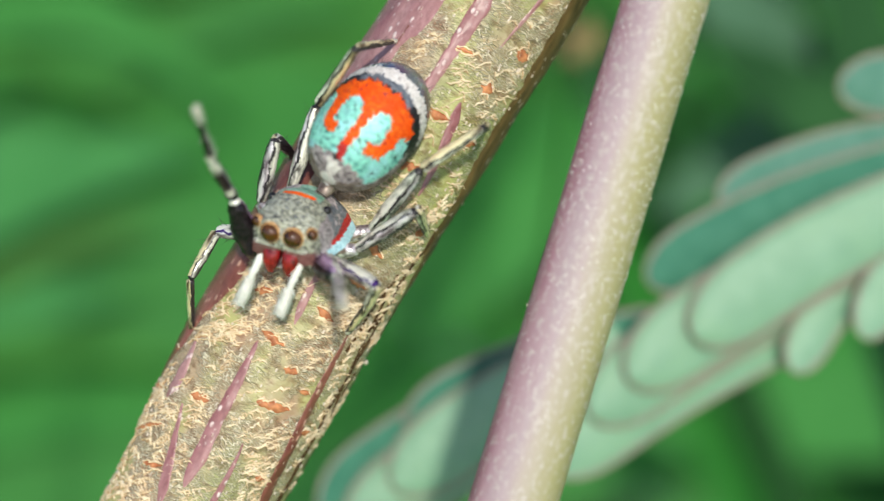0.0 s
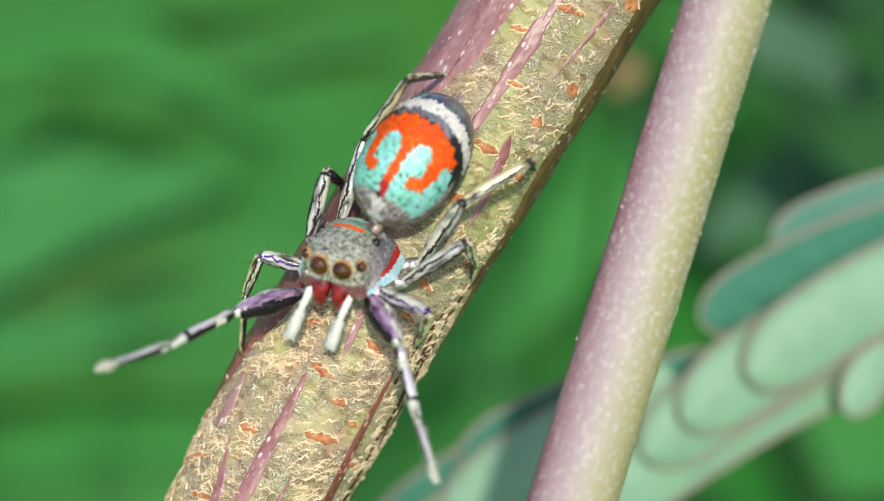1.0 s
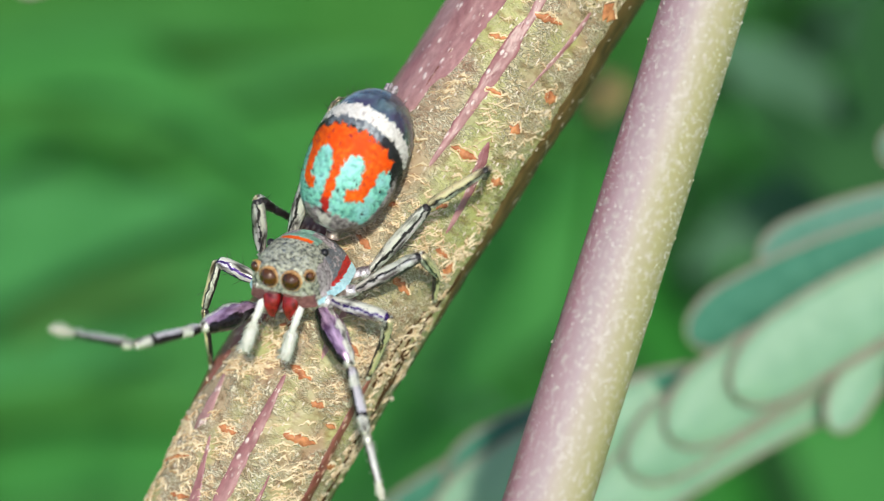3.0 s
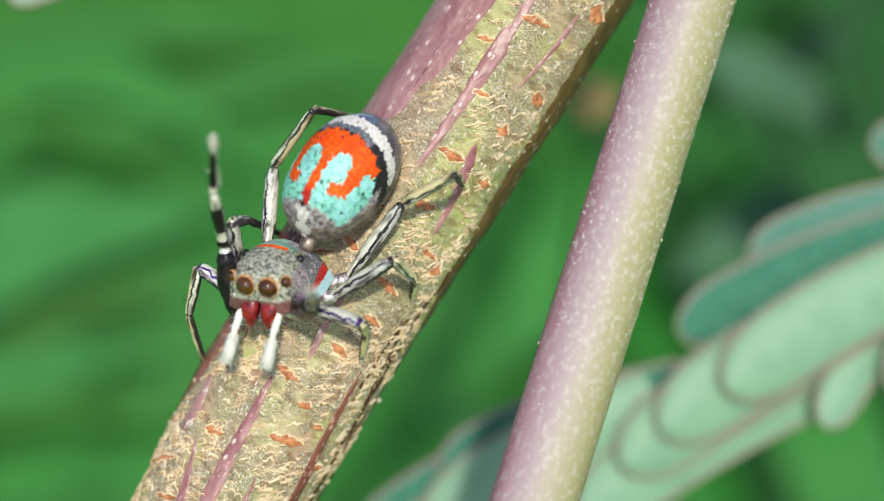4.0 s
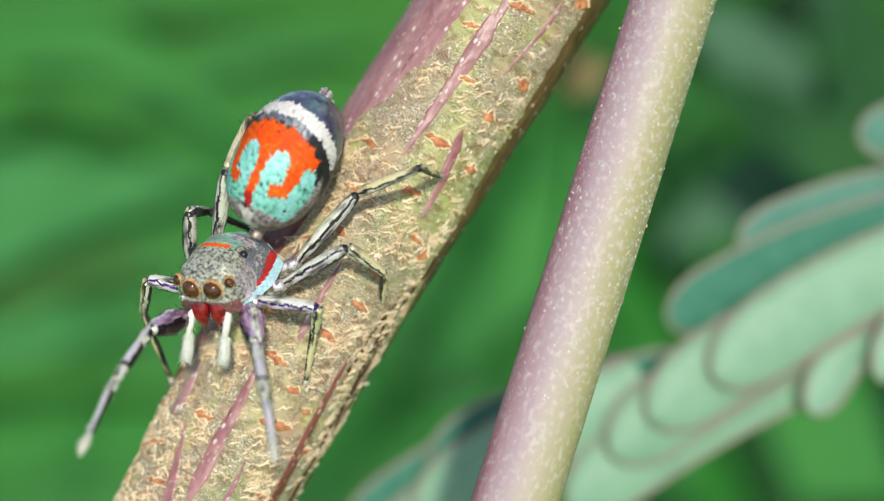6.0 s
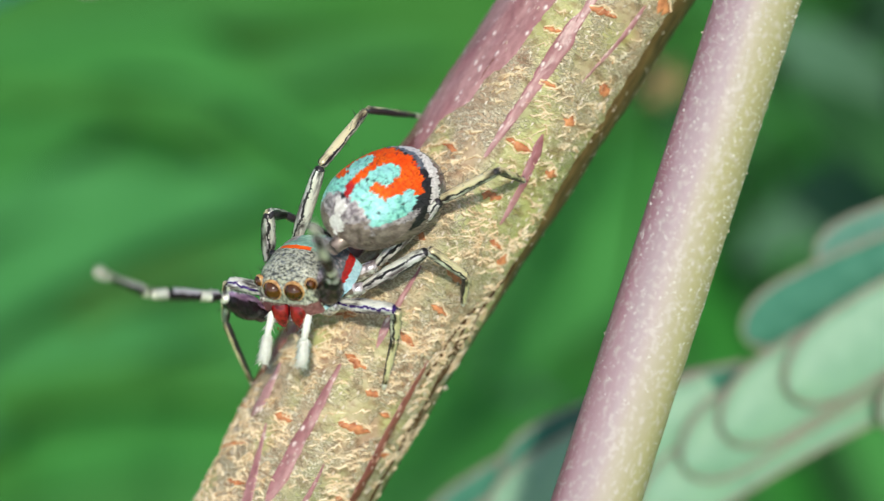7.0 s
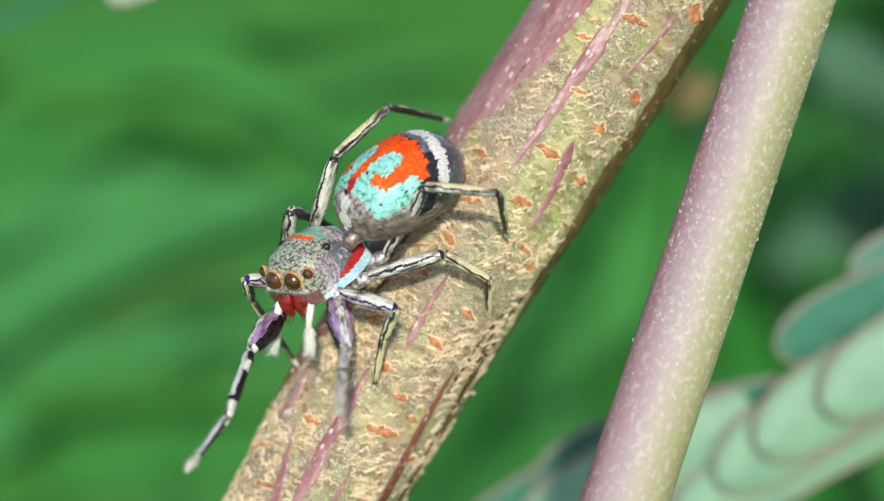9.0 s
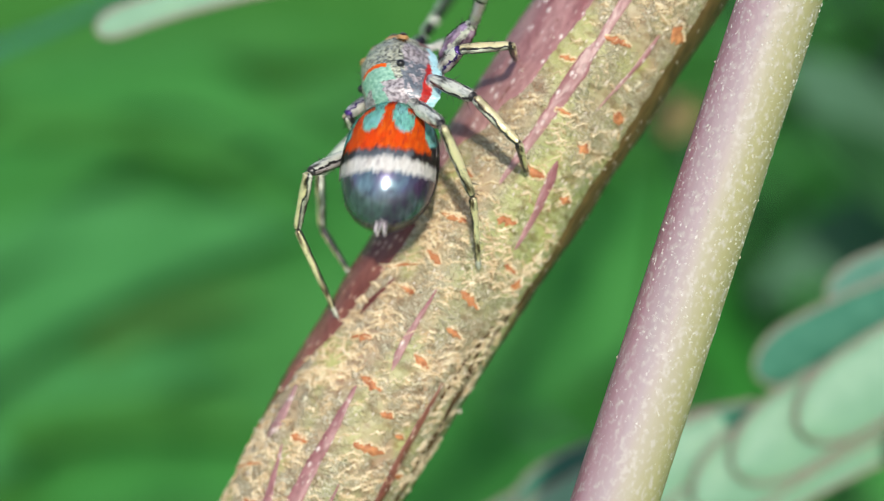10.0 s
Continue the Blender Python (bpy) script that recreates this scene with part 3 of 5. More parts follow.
def tube(bm, pts, radii, n=10):
    rows = []
    for i, p in enumerate(pts):
        d = (Vector(pts[min(i + 1, len(pts) - 1)]) - Vector(pts[max(i - 1, 0)])).normalized()
        a = d.cross(Vector((0.31, 0.2, 0.93))).normalized()
        b = d.cross(a)
        rows.append([Vector(p) + (a * math.cos(k * 2 * math.pi / n) + b * math.sin(k * 2 * math.pi / n)) * radii[i] for k in range(n)])
    vs = grid(bm, rows, True)
    cap(bm, vs[0])
    cap(bm, vs[-1], True)


def build_spray():
    """The end of another feathered leaf that hangs in from above, on a stalk from the ground."""
    spray = thing("leaf_spray", at_stage(0, 0, 0), "pale green leaflet with mauve rim on a thin stalk", "leaf")
    leaflet(spray, (-13.89, 7.66), (-6.5, 9.6), 0.9, -9.0, LEAF_PALE)
    bm = bmesh.new()
    tube(bm, [(-6.5, 9.6, -9.5), (-3.5, 13.5, -12), (-30, 10, -40), (-60, -120, -110), (-70, -345, -205)], [0.12, 0.2, 0.5, 0.9, 1.2])
    part("stalk", bm, LEAF_TEAL, spray)
    return spray


def build_flower():
    """A small withered flower head, far out of focus between the stems."""
    flower = thing("withered_flower", at_stage(8.45, 8.47, -45), "small withered pinkish-brown flower head on a thin stalk", "flower")
    rng = random.Random(5)
    for k in range(9):
        a = k * 2.4
        bm = bmesh.new()
        d = Vector((math.cos(a), math.sin(a), rng.uniform(0.1, 0.6))).normalized()
        tube(bm, [d * 0.1, d * 0.7 + Vector((0, 0, 0.2)), d * 1.3 + Vector((0, -0.2, 0.3)), d * 1.55], [0.10, 0.36, 0.30, 0.05], 8)
        part("petal", bm, DRY, flower)
    bm = bmesh.new()
    tube(bm, [(0, 0, 0), (-2, -20, -10), (-8, -150, -90), (-10, -335, -193)], [0.25, 0.3, 0.5, 0.8])
    part("stalk", bm, GRASS[1], flower)


def build_leaf():
    leaf = thing("feathered_leaf", at_stage(0, 0, 0), "pale mint feathered leaf with overlapping leaflets and mauve rims", "leaf")
    for tip, base, width, z, mat in (
            ((9.19, -4.54), (17.32, -0.04), 2.7, -12.0, LEAF_PALE), ((7.04, -6.01), (15.18, -1.51), 2.75, -12.4, LEAF_PALE),
            ((5.74, -7.25), (13.91, -2.75), 2.7, -12.8, LEAF_PALE), ((4.34, -9.10), (12.64, -4.50), 2.6, -13.2, LEAF_PALE),
            ((-1.04, -9.60), (7.11, -5.10), 2.6, -13.0, LEAF_PALE), ((-2.65, -11.3), (5.45, -6.80), 2.7, -13.4, LEAF_PALE),
            ((12.70, -5.85), (15.60, -2.00), 1.5, -12.7, LEAF_PALE), ((15.00, -4.70), (17.40, -1.10), 1.6, -12.2, LEAF_PALE),
            ((-0.52, -7.75), (8.38, -4.75), 2.2, -14.0, LEAF_TEAL), ((-3.56, -10.75), (4.59, -6.25), 2.6, -14.2, LEAF_TEAL),
            ((7.95, -2.75), (17.25, 1.00), 2.1, -13.8, LEAF_TEAL), ((10.55, -0.05), (17.45, 2.05), 1.7, -14.3, LEAF_DUSK),
            ((14.80, 3.90), (19.00, 3.65), 2.1, -14.2, LEAF_DUSK)):
        leaflet(leaf, tip, base, width, z, mat)
    bm = bmesh.new()
    stem_pts = [(0.5, -9.4, -14.6), (6, -6.0, -14.6), (11.5, -2.6, -14.6), (18.0, 1.2, -14.8), (30, 4, -18), (60, -40, -40), (75, -200, -120), (80, -345, -205)]
    tube(bm, stem_pts, [0.10, 0.16, 0.22, 0.28, 0.4, 0.6, 0.9, 1.2])
    part("rachis", bm, LEAF_TEAL, leaf)
    return leaf


# ---- the jumping spider ----
def shiny(name, low, high, per_mm=8.0, rough=0.35, metal=0.5, bump=0.5, depth=0.02, span=(0.3, 0.7)):
    return surface(name, low, high, per_mm, (1, 0.22, 1), rough=rough, metal=metal, bump=bump, depth=depth, span=span)


GREY_SCALE = surface("grey_green_scale", (0.06, 0.06, 0.05), (0.52, 0.51, 0.40), 12.0, rough=0.42, metal=0.2, bump=0.9, depth=0.03, span=(0.40, 0.56))
LILAC_SCALE = surface("grey_lilac_scale", (0.16, 0.125, 0.14), (0.58, 0.50, 0.52), 9.0, rough=0.42, metal=0.25, bump=0.8, depth=0.03, span=(0.38, 0.60))
TEAL_SCALE = surface("teal_scale", (0.04, 0.22, 0.20), (0.30, 0.72, 0.62), 9.0, rough=0.40, metal=0.15, bump=0.9, depth=0.03, blotch=(0.36, 0.72, 0.74), blotch_mm=0.5, span=(0.34, 0.52))
MINT_SCALE = surface("mint_scale", (0.12, 0.30, 0.22), (0.40, 0.62, 0.50), 10.0, rough=0.42, metal=0.15, bump=0.8, depth=0.03)
RED_SCALE = surface("orange_red_scale", (0.60, 0.040, 0.004), (0.86, 0.16, 0.008), 9.0, rough=0.6, spec=0.2, bump=0.9, depth=0.03, blotch=(0.80, 0.07, 0.003), blotch_mm=0.6)
CRIMSON = surface("crimson_scale", (0.30, 0.006, 0.008), (0.58, 0.022, 0.015), 10.0, rough=0.45, bump=0.8, depth=0.03)
WHITE_SCALE = surface("white_scale", (0.58, 0.52, 0.50), (0.86, 0.82, 0.80), 11.0, rough=0.45, metal=0.1, bump=0.8, depth=0.03)
BLUE_SCALE = surface("pale_blue_scale", (0.30, 0.58, 0.66), (0.62, 0.86, 0.92), 11.0, rough=0.35, metal=0.2, bump=0.7, depth=0.03)
SLATE = surface("slate_scale", (0.09, 0.10, 0.125), (0.24, 0.26, 0.30), 10.0, rough=0.35, metal=0.3, bump=0.8, depth=0.03)
BLACK = surface("black_scale", (0.006, 0.006, 0.008), (0.035, 0.03, 0.035), 10.0, rough=0.35, metal=0.1, bump=0.6, depth=0.02)
NIGHT = surface("blue_black_shine", (0.05, 0.065, 0.085), (0.19, 0.24, 0.29), 6.0, rough=0.26, metal=0.6, bump=0.4, coat=0.4, depth=0.03, blotch=(0.08, 0.04, 0.11), blotch_mm=0.9)
# lighter copy of NIGHT: the sheen on the tail's top, painted in
TAIL_SHEEN = surface("painted_tail_sheen", (0.10, 0.15, 0.18), (0.32, 0.45, 0.50), 6.0, rough=0.24, metal=0.6, bump=0.4, coat=0.45, depth=0.03, blotch=(0.14, 0.12, 0.22), blotch_mm=0.8)
ROSE = surface("rosy_face", (0.10, 0.03, 0.03), (0.28, 0.12, 0.12), 9.0, rough=0.4, bump=0.8, depth=0.03)
BELLY = surface("grey_belly", (0.09, 0.06, 0.05), (0.42, 0.33, 0.29), 6.0, (1, 0.4, 1), rough=0.38, metal=0.3, bump=0.7, depth=0.03, span=(0.30, 0.68))
LILAC_SILVER = shiny("lilac_silver", (0.16, 0.11, 0.13), (0.90, 0.82, 0.85), 6.0, 0.28, 0.5, span=(0.36, 0.56))
PURPLE = shiny("purple_shine", (0.14, 0.06, 0.14), (0.78, 0.52, 0.74), 7.0, 0.26, 0.55, span=(0.36, 0.60))
VIOLET = shiny("deep_violet", (0.03, 0.01, 0.09), (0.13, 0.06, 0.30), 7.0, 0.25, 0.5)
SILVER = shiny("silver_white", (0.07, 0.06, 0.05), (0.84, 0.81, 0.72), 6.0, 0.28, 0.3, span=(0.38, 0.54))
GOLD = shiny("straw_gold", (0.08, 0.05, 0.025), (0.86, 0.74, 0.46), 5.0, 0.28, 0.3, span=(0.40, 0.54))
SOOT = shiny("soot_black", (0.006, 0.005, 0.006), (0.05, 0.04, 0.045), 9.0, 0.32, 0.1)
JET = surface("jet_black", (0.004, 0.003, 0.004), (0.022, 0.014, 0.018), 8.0, rough=0.24, spec=0.35, bump=0.4, depth=0.02)
DUST = surface("dusty_tip", (0.42, 0.39, 0.33), (0.70, 0.67, 0.58), 9.0, rough=0.7, bump=0.6)
EYE = surface("amber_eye", (0.010, 0.003, 0.001), (0.13, 0.042, 0.005), 3.0, rough=0.05, spec=0.6, bump=0, coat=0.3)
EYE_RING = surface("tan_eye_ring", (0.30, 0.13, 0.04), (0.66, 0.38, 0.15), 10.0, rough=0.5, bump=0.7, depth=0.02)
JAW = surface("dark_red_jaw", (0.06, 0.003, 0.004), (0.34, 0.015, 0.016), 6.0, rough=0.25, spec=0.45, bump=0.4, coat=0.25)
FUZZ = surface("pale_fuzz", (0.82, 0.77, 0.72), (0.95, 0.93, 0.90), 9.0, rough=0.7, bump=0.3, through_light=0.15)
BRISTLE = surface("dark_bristle", (0.01, 0.008, 0.008), (0.04, 0.03, 0.03), 9.0, rough=0.4, bump=0)


def coat_of_scales(bm, source, count, size, rng, back, lift=0.010, skip=()):
    """Small pointed scales laid like tiles over a skin, in the colour of what lies under them."""
    faces = [f for f in source.faces if f.material_index not in skip]
    weights = [f.calc_area() for f in faces]
    for f in rng.choices(faces, weights, k=count):
        vs = [v.co for v in f.verts]
        a, b = rng.random(), rng.random()
        p = vs[0].lerp(vs[1], a).lerp(vs[3 % len(vs)].lerp(vs[2], a), b)
        n = f.normal
        d = (back - n * back.dot(n) + Vector((rng.gauss(0, 0.3), rng.gauss(0, 0.3), rng.gauss(0, 0.3))))
        d = (d - n * d.dot(n)).normalized()
        s = n.cross(d)
        k = size * rng.uniform(0.6, 1.3)
        p = p + n * lift * 0.3
        quad = [p - d * k * 0.5, p + s * k * 0.30 + n * lift * 0.6, p + d * k * 0.9 + n * lift * rng.uniform(1.0, 3.2), p - s * k * 0.30 + n * lift * 0.6]
        nf = bm.faces.new([bm.verts.new(q) for q in quad])
        nf.material_index = f.material_index


def hair(bm, p, d, length, r):
    """A stiff tapering bristle."""
    d = Vector(d).normalized()
    a = d.orthogonal().normalized()
    b = d.cross(a)
    ring = [bm.verts.new(Vector(p) + (a * math.cos(k * 2.0944) + b * math.sin(k * 2.0944)) * r) for k in range(3)]
    tip = bm.verts.new(Vector(p) + d * length)
    for k in range(3):
        bm.faces.new((ring[k], ring[(k + 1) % 3], tip))


HALF_WIDTH = ((-1.50, 0.30), (-1.30, 0.72), (-0.85, 1.12), (-0.2, 1.10), (0.5, 0.97), (1.05, 0.86), (1.22, 0.62))
TOP = ((-1.50, 0.28), (-1.15, 0.55), (-0.6, 0.93), (0.0, 1.12), (0.6, 1.05), (1.05, 0.88), (1.22, 0.62))


def carapace_point(y, a):
    """The carapace at length y; a runs from one margin (-1) over the top to the other (1)."""
    w, h = ease(y, HALF_WIDTH), ease(y, TOP)
    low = -0.22 + 0.14 * max(0, -y - 0.6)
    th = a * math.pi / 2
    e = ease(y, ((-0.3, 1.15), (0.75, 0.74)))
    s, c = math.sin(th), math.cos(th)
    z = low + (h - low) * abs(c) ** (e * 0.8)
    flange = ease(y, ((-1.5, 0.0), (-1.1, 0.12), (0.0, 0.21), (0.55, 0.19), (0.95, 0.07), (1.2, 0.0))) * max(0.0, 1 - (z - low) / 0.24)
    return Vector((w * math.copysign(abs(s) ** e, s) + math.copysign(flange, s), y, z))


def carapace_slot(p):
    x, y, z = abs(p.x), p.y, p.z
    if y > 0.98 and z < 0.14:
        return 9
    jag = 0.04 * fbm((p.x * 6, p.y * 6, p.z * 6))
    low = -0.22 + 0.14 * max(0, -y - 0.6)
    if z + jag * 0.3 < low + ease(y, ((-1.5, 0.30), (-1.2, 0.22), (-0.2, 0.19), (0.5, 0.17), (0.95, 0.11))) and -1.49 < y < 0.97:
        return 5
    if -1.46 < y + jag < 0.34 and z + jag < low + 0.20 + 0.26 * math.sin(math.pi * (y + 1.6) / 1.94) and x > 0.3:
        return 4
    if 0.02 < y + jag * 0.6 + 0.25 * x * x < 0.16 and x < 0.42 + jag:
        return 3
    if -0.40 < y + jag < 0.04 and x < 0.55 + jag:
        return 2
    if y < -0.30 and x < 0.22 + 2 * jag and y > -1.25:
        return 2
    if -0.95 < y < 0.16 and x > 0.72 and fbm((p.x * 7, p.y * 7, p.z * 7 + 4)) > -0.22:
        return 7
    return 1 if (x > 0.80 + jag and y < 0.8) or y < -0.4 else 0


CARAPACE_MATS = [GREY_SCALE, LILAC_SCALE, MINT_SCALE, RED_SCALE, CRIMSON, BLUE_SCALE, WHITE_SCALE, SLATE, BLACK, ROSE]


def slotted(bm, chooser, rng, dark, share):
    """Colours a skin by its pattern, with a share of bare dark specks in the listed colours."""
    bm.normal_update()
    for f in bm.faces:
        c = f.calc_center_median()
        k = chooser(c)
        speck = rng.random() < share * (1.0 + 1.2 * fbm(c * 7)) if k in dark else False
        f.material_index = dark[k] if speck else k


def build_head(spider, rng):
    bm = bmesh.new()
    ys = [-1.5 + 2.72 * i / 128 for i in range(129)]
    rows = [[carapace_point(y, -1 + 2 * j / 140) for j in range(141)] for y in ys]
    vs = grid(bm, [r[::-1] for r in rows])
    front = bm.verts.new((0, 1.27, 0.16))
    for j in range(140):
        bm.faces.new((vs[-1][j], vs[-1][j + 1], front))
    slotted(bm, carapace_slot, rng, {0: 7}, 0.12)
    scales = bmesh.new()
    coat_of_scales(scales, bm, 4200, 0.070, rng, Vector((0, -1, 0)))
    for f in scales.faces:
        if f.material_index == 0:
            f.material_index = rng.choices((0, 7, 8, 6, 2), (78, 6, 3, 7, 6))[0]
    carapace = part("carapace", bm, CARAPACE_MATS, spider, "grey-green iridescent scaled carapace with red bars")
    part("scale_coat", scales, CARAPACE_MATS, carapace, kind="stuff")
    # breastplate below
    bm = bmesh.new()
    rows = []
    for i in range(13):
        y = -1.45 + 2.6 * i / 12
        w = ease(y, HALF_WIDTH) * 0.86
        rows.append([(w * math.cos(a), y, -0.15 + 0.48 * math.sin(a) * (1 - 0.2 * abs(y))) for a in (math.pi * (1 + j / 14) for j in range(15))])
    grid(bm, rows)
    part("breastplate", bm, LILAC_SILVER, spider)
    # four eyes in front, the small pairs behind
    for x, y, z, r, out in ((0.30, 1.14, 0.51, 0.268, (0.10, 1, 0.12)), (-0.30, 1.14, 0.51, 0.268, (-0.10, 1, 0.12)),
                            (0.73, 1.00, 0.64, 0.150, (0.55, 1, 0.25)), (-0.73, 1.00, 0.64, 0.150, (-0.55, 1, 0.25)),
                            (0.74, 0.03, 0.77, 0.115, (0.8, 0.1, 0.5)), (-0.74, 0.03, 0.77, 0.115, (-0.8, 0.1, 0.5)),
                            (0.71, 0.42, 0.78, 0.04, (0.8, 0.1, 0.5)), (-0.71, 0.42, 0.78, 0.04, (-0.8, 0.1, 0.5))):
        turn = Vector(out).to_track_quat("Z", "Y").to_matrix().to_4x4()
        bm = bmesh.new()
        bmesh.ops.create_uvsphere(bm, u_segments=32, v_segments=20, radius=r, matrix=Matrix.Translation((x, y, z)) @ turn)
        eye = part("eye", bm, EYE if r > 0.12 else BLACK, spider)
        if r < 0.12:
            continue
        bm = bmesh.new()
        rows = []
        for i in range(36):
            a = i / 36 * 2 * math.pi
            k = r * (1.0 + 0.05 * fbm((math.cos(a) * 3, math.sin(a) * 3, x)))
            c = Vector((math.cos(a), math.sin(a), 0))
            rows.append([c * (k * 1.07) + Vector((0, 0, -r * 0.35)), c * (k * 1.03) + Vector((0, 0, r * 0.30)), c * (k * 0.94) + Vector((0, 0, r * 0.36)), c * (k * 0.90) + Vector((0, 0, r * 0.1))])
        grid(bm, rows + rows[:1])
        bmesh.ops.transform(bm, matrix=Matrix.Translation((x, y, z)) @ turn, verts=bm.verts)
        part("eye_ring", bm, EYE_RING, eye)
    # jaws
    for s in (1, -1):
        bm = bmesh.new()
        rows = []
        for i in range(15):
            u = i / 14
            w = 0.27 * math.sqrt(max(0.02, 1 - (2 * u - 0.85) ** 2 / 1.4)) * (1 - 0.35 * u)
            c = Vector((s * (0.27 - 0.02 * u), 1.06 + 0.16 * math.sin(u * 2.2), 0.12 - 0.80 * u))
            rows.append([c + Vector((w * math.cos(a), w * 0.85 * math.sin(a), 0.03 * math.cos(2 * a))) for a in (2 * math.pi * j / 18 for j in range(18))])
        v2 = grid(bm, rows, True)
        cap(bm, v2[0])
        cap(bm, v2[-1], True)
        bmesh.ops.recalc_face_normals(bm, faces=bm.faces)
        jaw = part("jaw", bm, JAW, spider, "glossy dark red jaw")
        bm = bmesh.new()
        for k in range(46):
            u = rng.uniform(0.35, 1)
            hair(bm, (s * (0.29 + rng.uniform(-0.16, 0.16)), 1.16 + 0.12 * math.sin(u * 2.2), 0.10 - 0.88 * u), (rng.gauss(0, 0.3), 0.6, -0.8), rng.uniform(0.08, 0.22), 0.008)
        part("jaw_hair", bm, JAW, jaw, kind="stuff")
    # stiff dark brow bristles and pale fringe over the jaws
    bm = bmesh.new()
    for k in range(120):
        x = rng.uniform(-0.75, 0.75)
        hair(bm, (x, 1.20, 0.22 + 0.05 * rng.random()), (rng.gauss(0, 0.25), 0.9, -0.7), rng.uniform(0.08, 0.2), 0.007)
    part("fringe", bm, FUZZ, carapace, kind="stuff")
    bm = bmesh.new()
    for k in range(34):
        s = rng.choice((-1, 1))
        y = rng.uniform(-0.4, 1.0)
        hair(bm, carapace_point(y, s * rng.uniform(0.35, 0.75)), (s * 0.6, 0.35, 0.9), rng.uniform(0.12, 0.32), 0.007)
    part("brow_bristle", bm, BRISTLE, carapace, kind="stuff")


def abdomen_point(y, a):
    """The abdomen: y from -2 (tail) to 2 (waist), a the angle from the top, right positive."""
    u = max(-1.0, min(1.0, y / (1.91 if y > 0 else 2.02)))
    k = math.sqrt(max(0.0, 1 - abs(u) ** (2.9 if u > 0 else 2.15)))
    k *= 1 - 0.06 * u
    return Vector((1.26 * k * math.sin(a), y, (1.30 - 0.05 * u if math.cos(a) > 0 else 1.05) * k * math.cos(a)))


def abdomen_slot(p):
    a, y = math.atan2(p.x, p.z), p.y
    j = 0.055 * fbm((p.x * 4.2, p.y * 4.2, p.z * 4.2)) + 0.035 * fbm((p.x * 14, p.y * 7, p.z * 14))
    y, l = y + j, abs(a) + j * 0.8
    band = -0.98 + 0.30 * (l / 1.06) ** 2
    if l > 1.75:
        return 6
    if y > 1.63 - 0.06 * l:
        return (5 if l < 0.15 else 8) if y < 1.68 - 0.06 * l else (3 if l < 0.35 and y > 1.70 else (8 if l < 1.2 else 6))
    if y < band - 0.20:
        # slot 9 paints the sheen on top of the tail
        return 9 if y > band - 0.62 and l < 0.72 and y > -1.72 else 7
    if y < band + 0.19:
        return 3 if l < 1.5 else 6
    edge = -0.56 + 0.28 * (l / 0.9) ** 2
    if edge - 0.03 < y < edge + 0.05 and fbm((a * 9, 3, 1)) > -0.02:
        return 5
    if y < edge:
        return 4 if l < 0.62 else 5
    if l > 1.28 + 0.1 * y:
        return 6 if l > 1.5 else 8
    x = l * 1.25

    def near(ax, ay, bx, by, r):
        u = max(0.0, min(1.0, ((x - ax) * (bx - ax) + (y - ay) * (by - ay)) / ((bx - ax) ** 2 + (by - ay) ** 2)))
        return math.hypot(x - ax - u * (bx - ax), y - ay - u * (by - ay)) < r
    if x < 0.11 + 0.04 * (y > 0.9):
        return 2 if y > 1.35 else 1
    if near(0.93, 0.1, 0.93, 0.92, 0.15) or near(0.93, 0.92, 0.66, 1.10, 0.16):
        return 1
    if y > 1.24:
        return 0
    if ((x - 0.43) / 0.29) ** 2 + ((y - 0.64) / 0.52) ** 2 < 1 or (0.11 < x < 0.40 and y > 0.80):
        return 0
    if x > 1.08 and y > 0.03 + 1.1 * abs(x - 1.28):
        return 0
    if y < 0.42 or x < 0.8 and y < 0.8:
        return 5 if x > 1.34 else 1
    return 0


ABDOMEN_MATS = [TEAL_SCALE, RED_SCALE, CRIMSON, WHITE_SCALE, SLATE, BLACK, BELLY, NIGHT, LILAC_SCALE, TAIL_SHEEN]


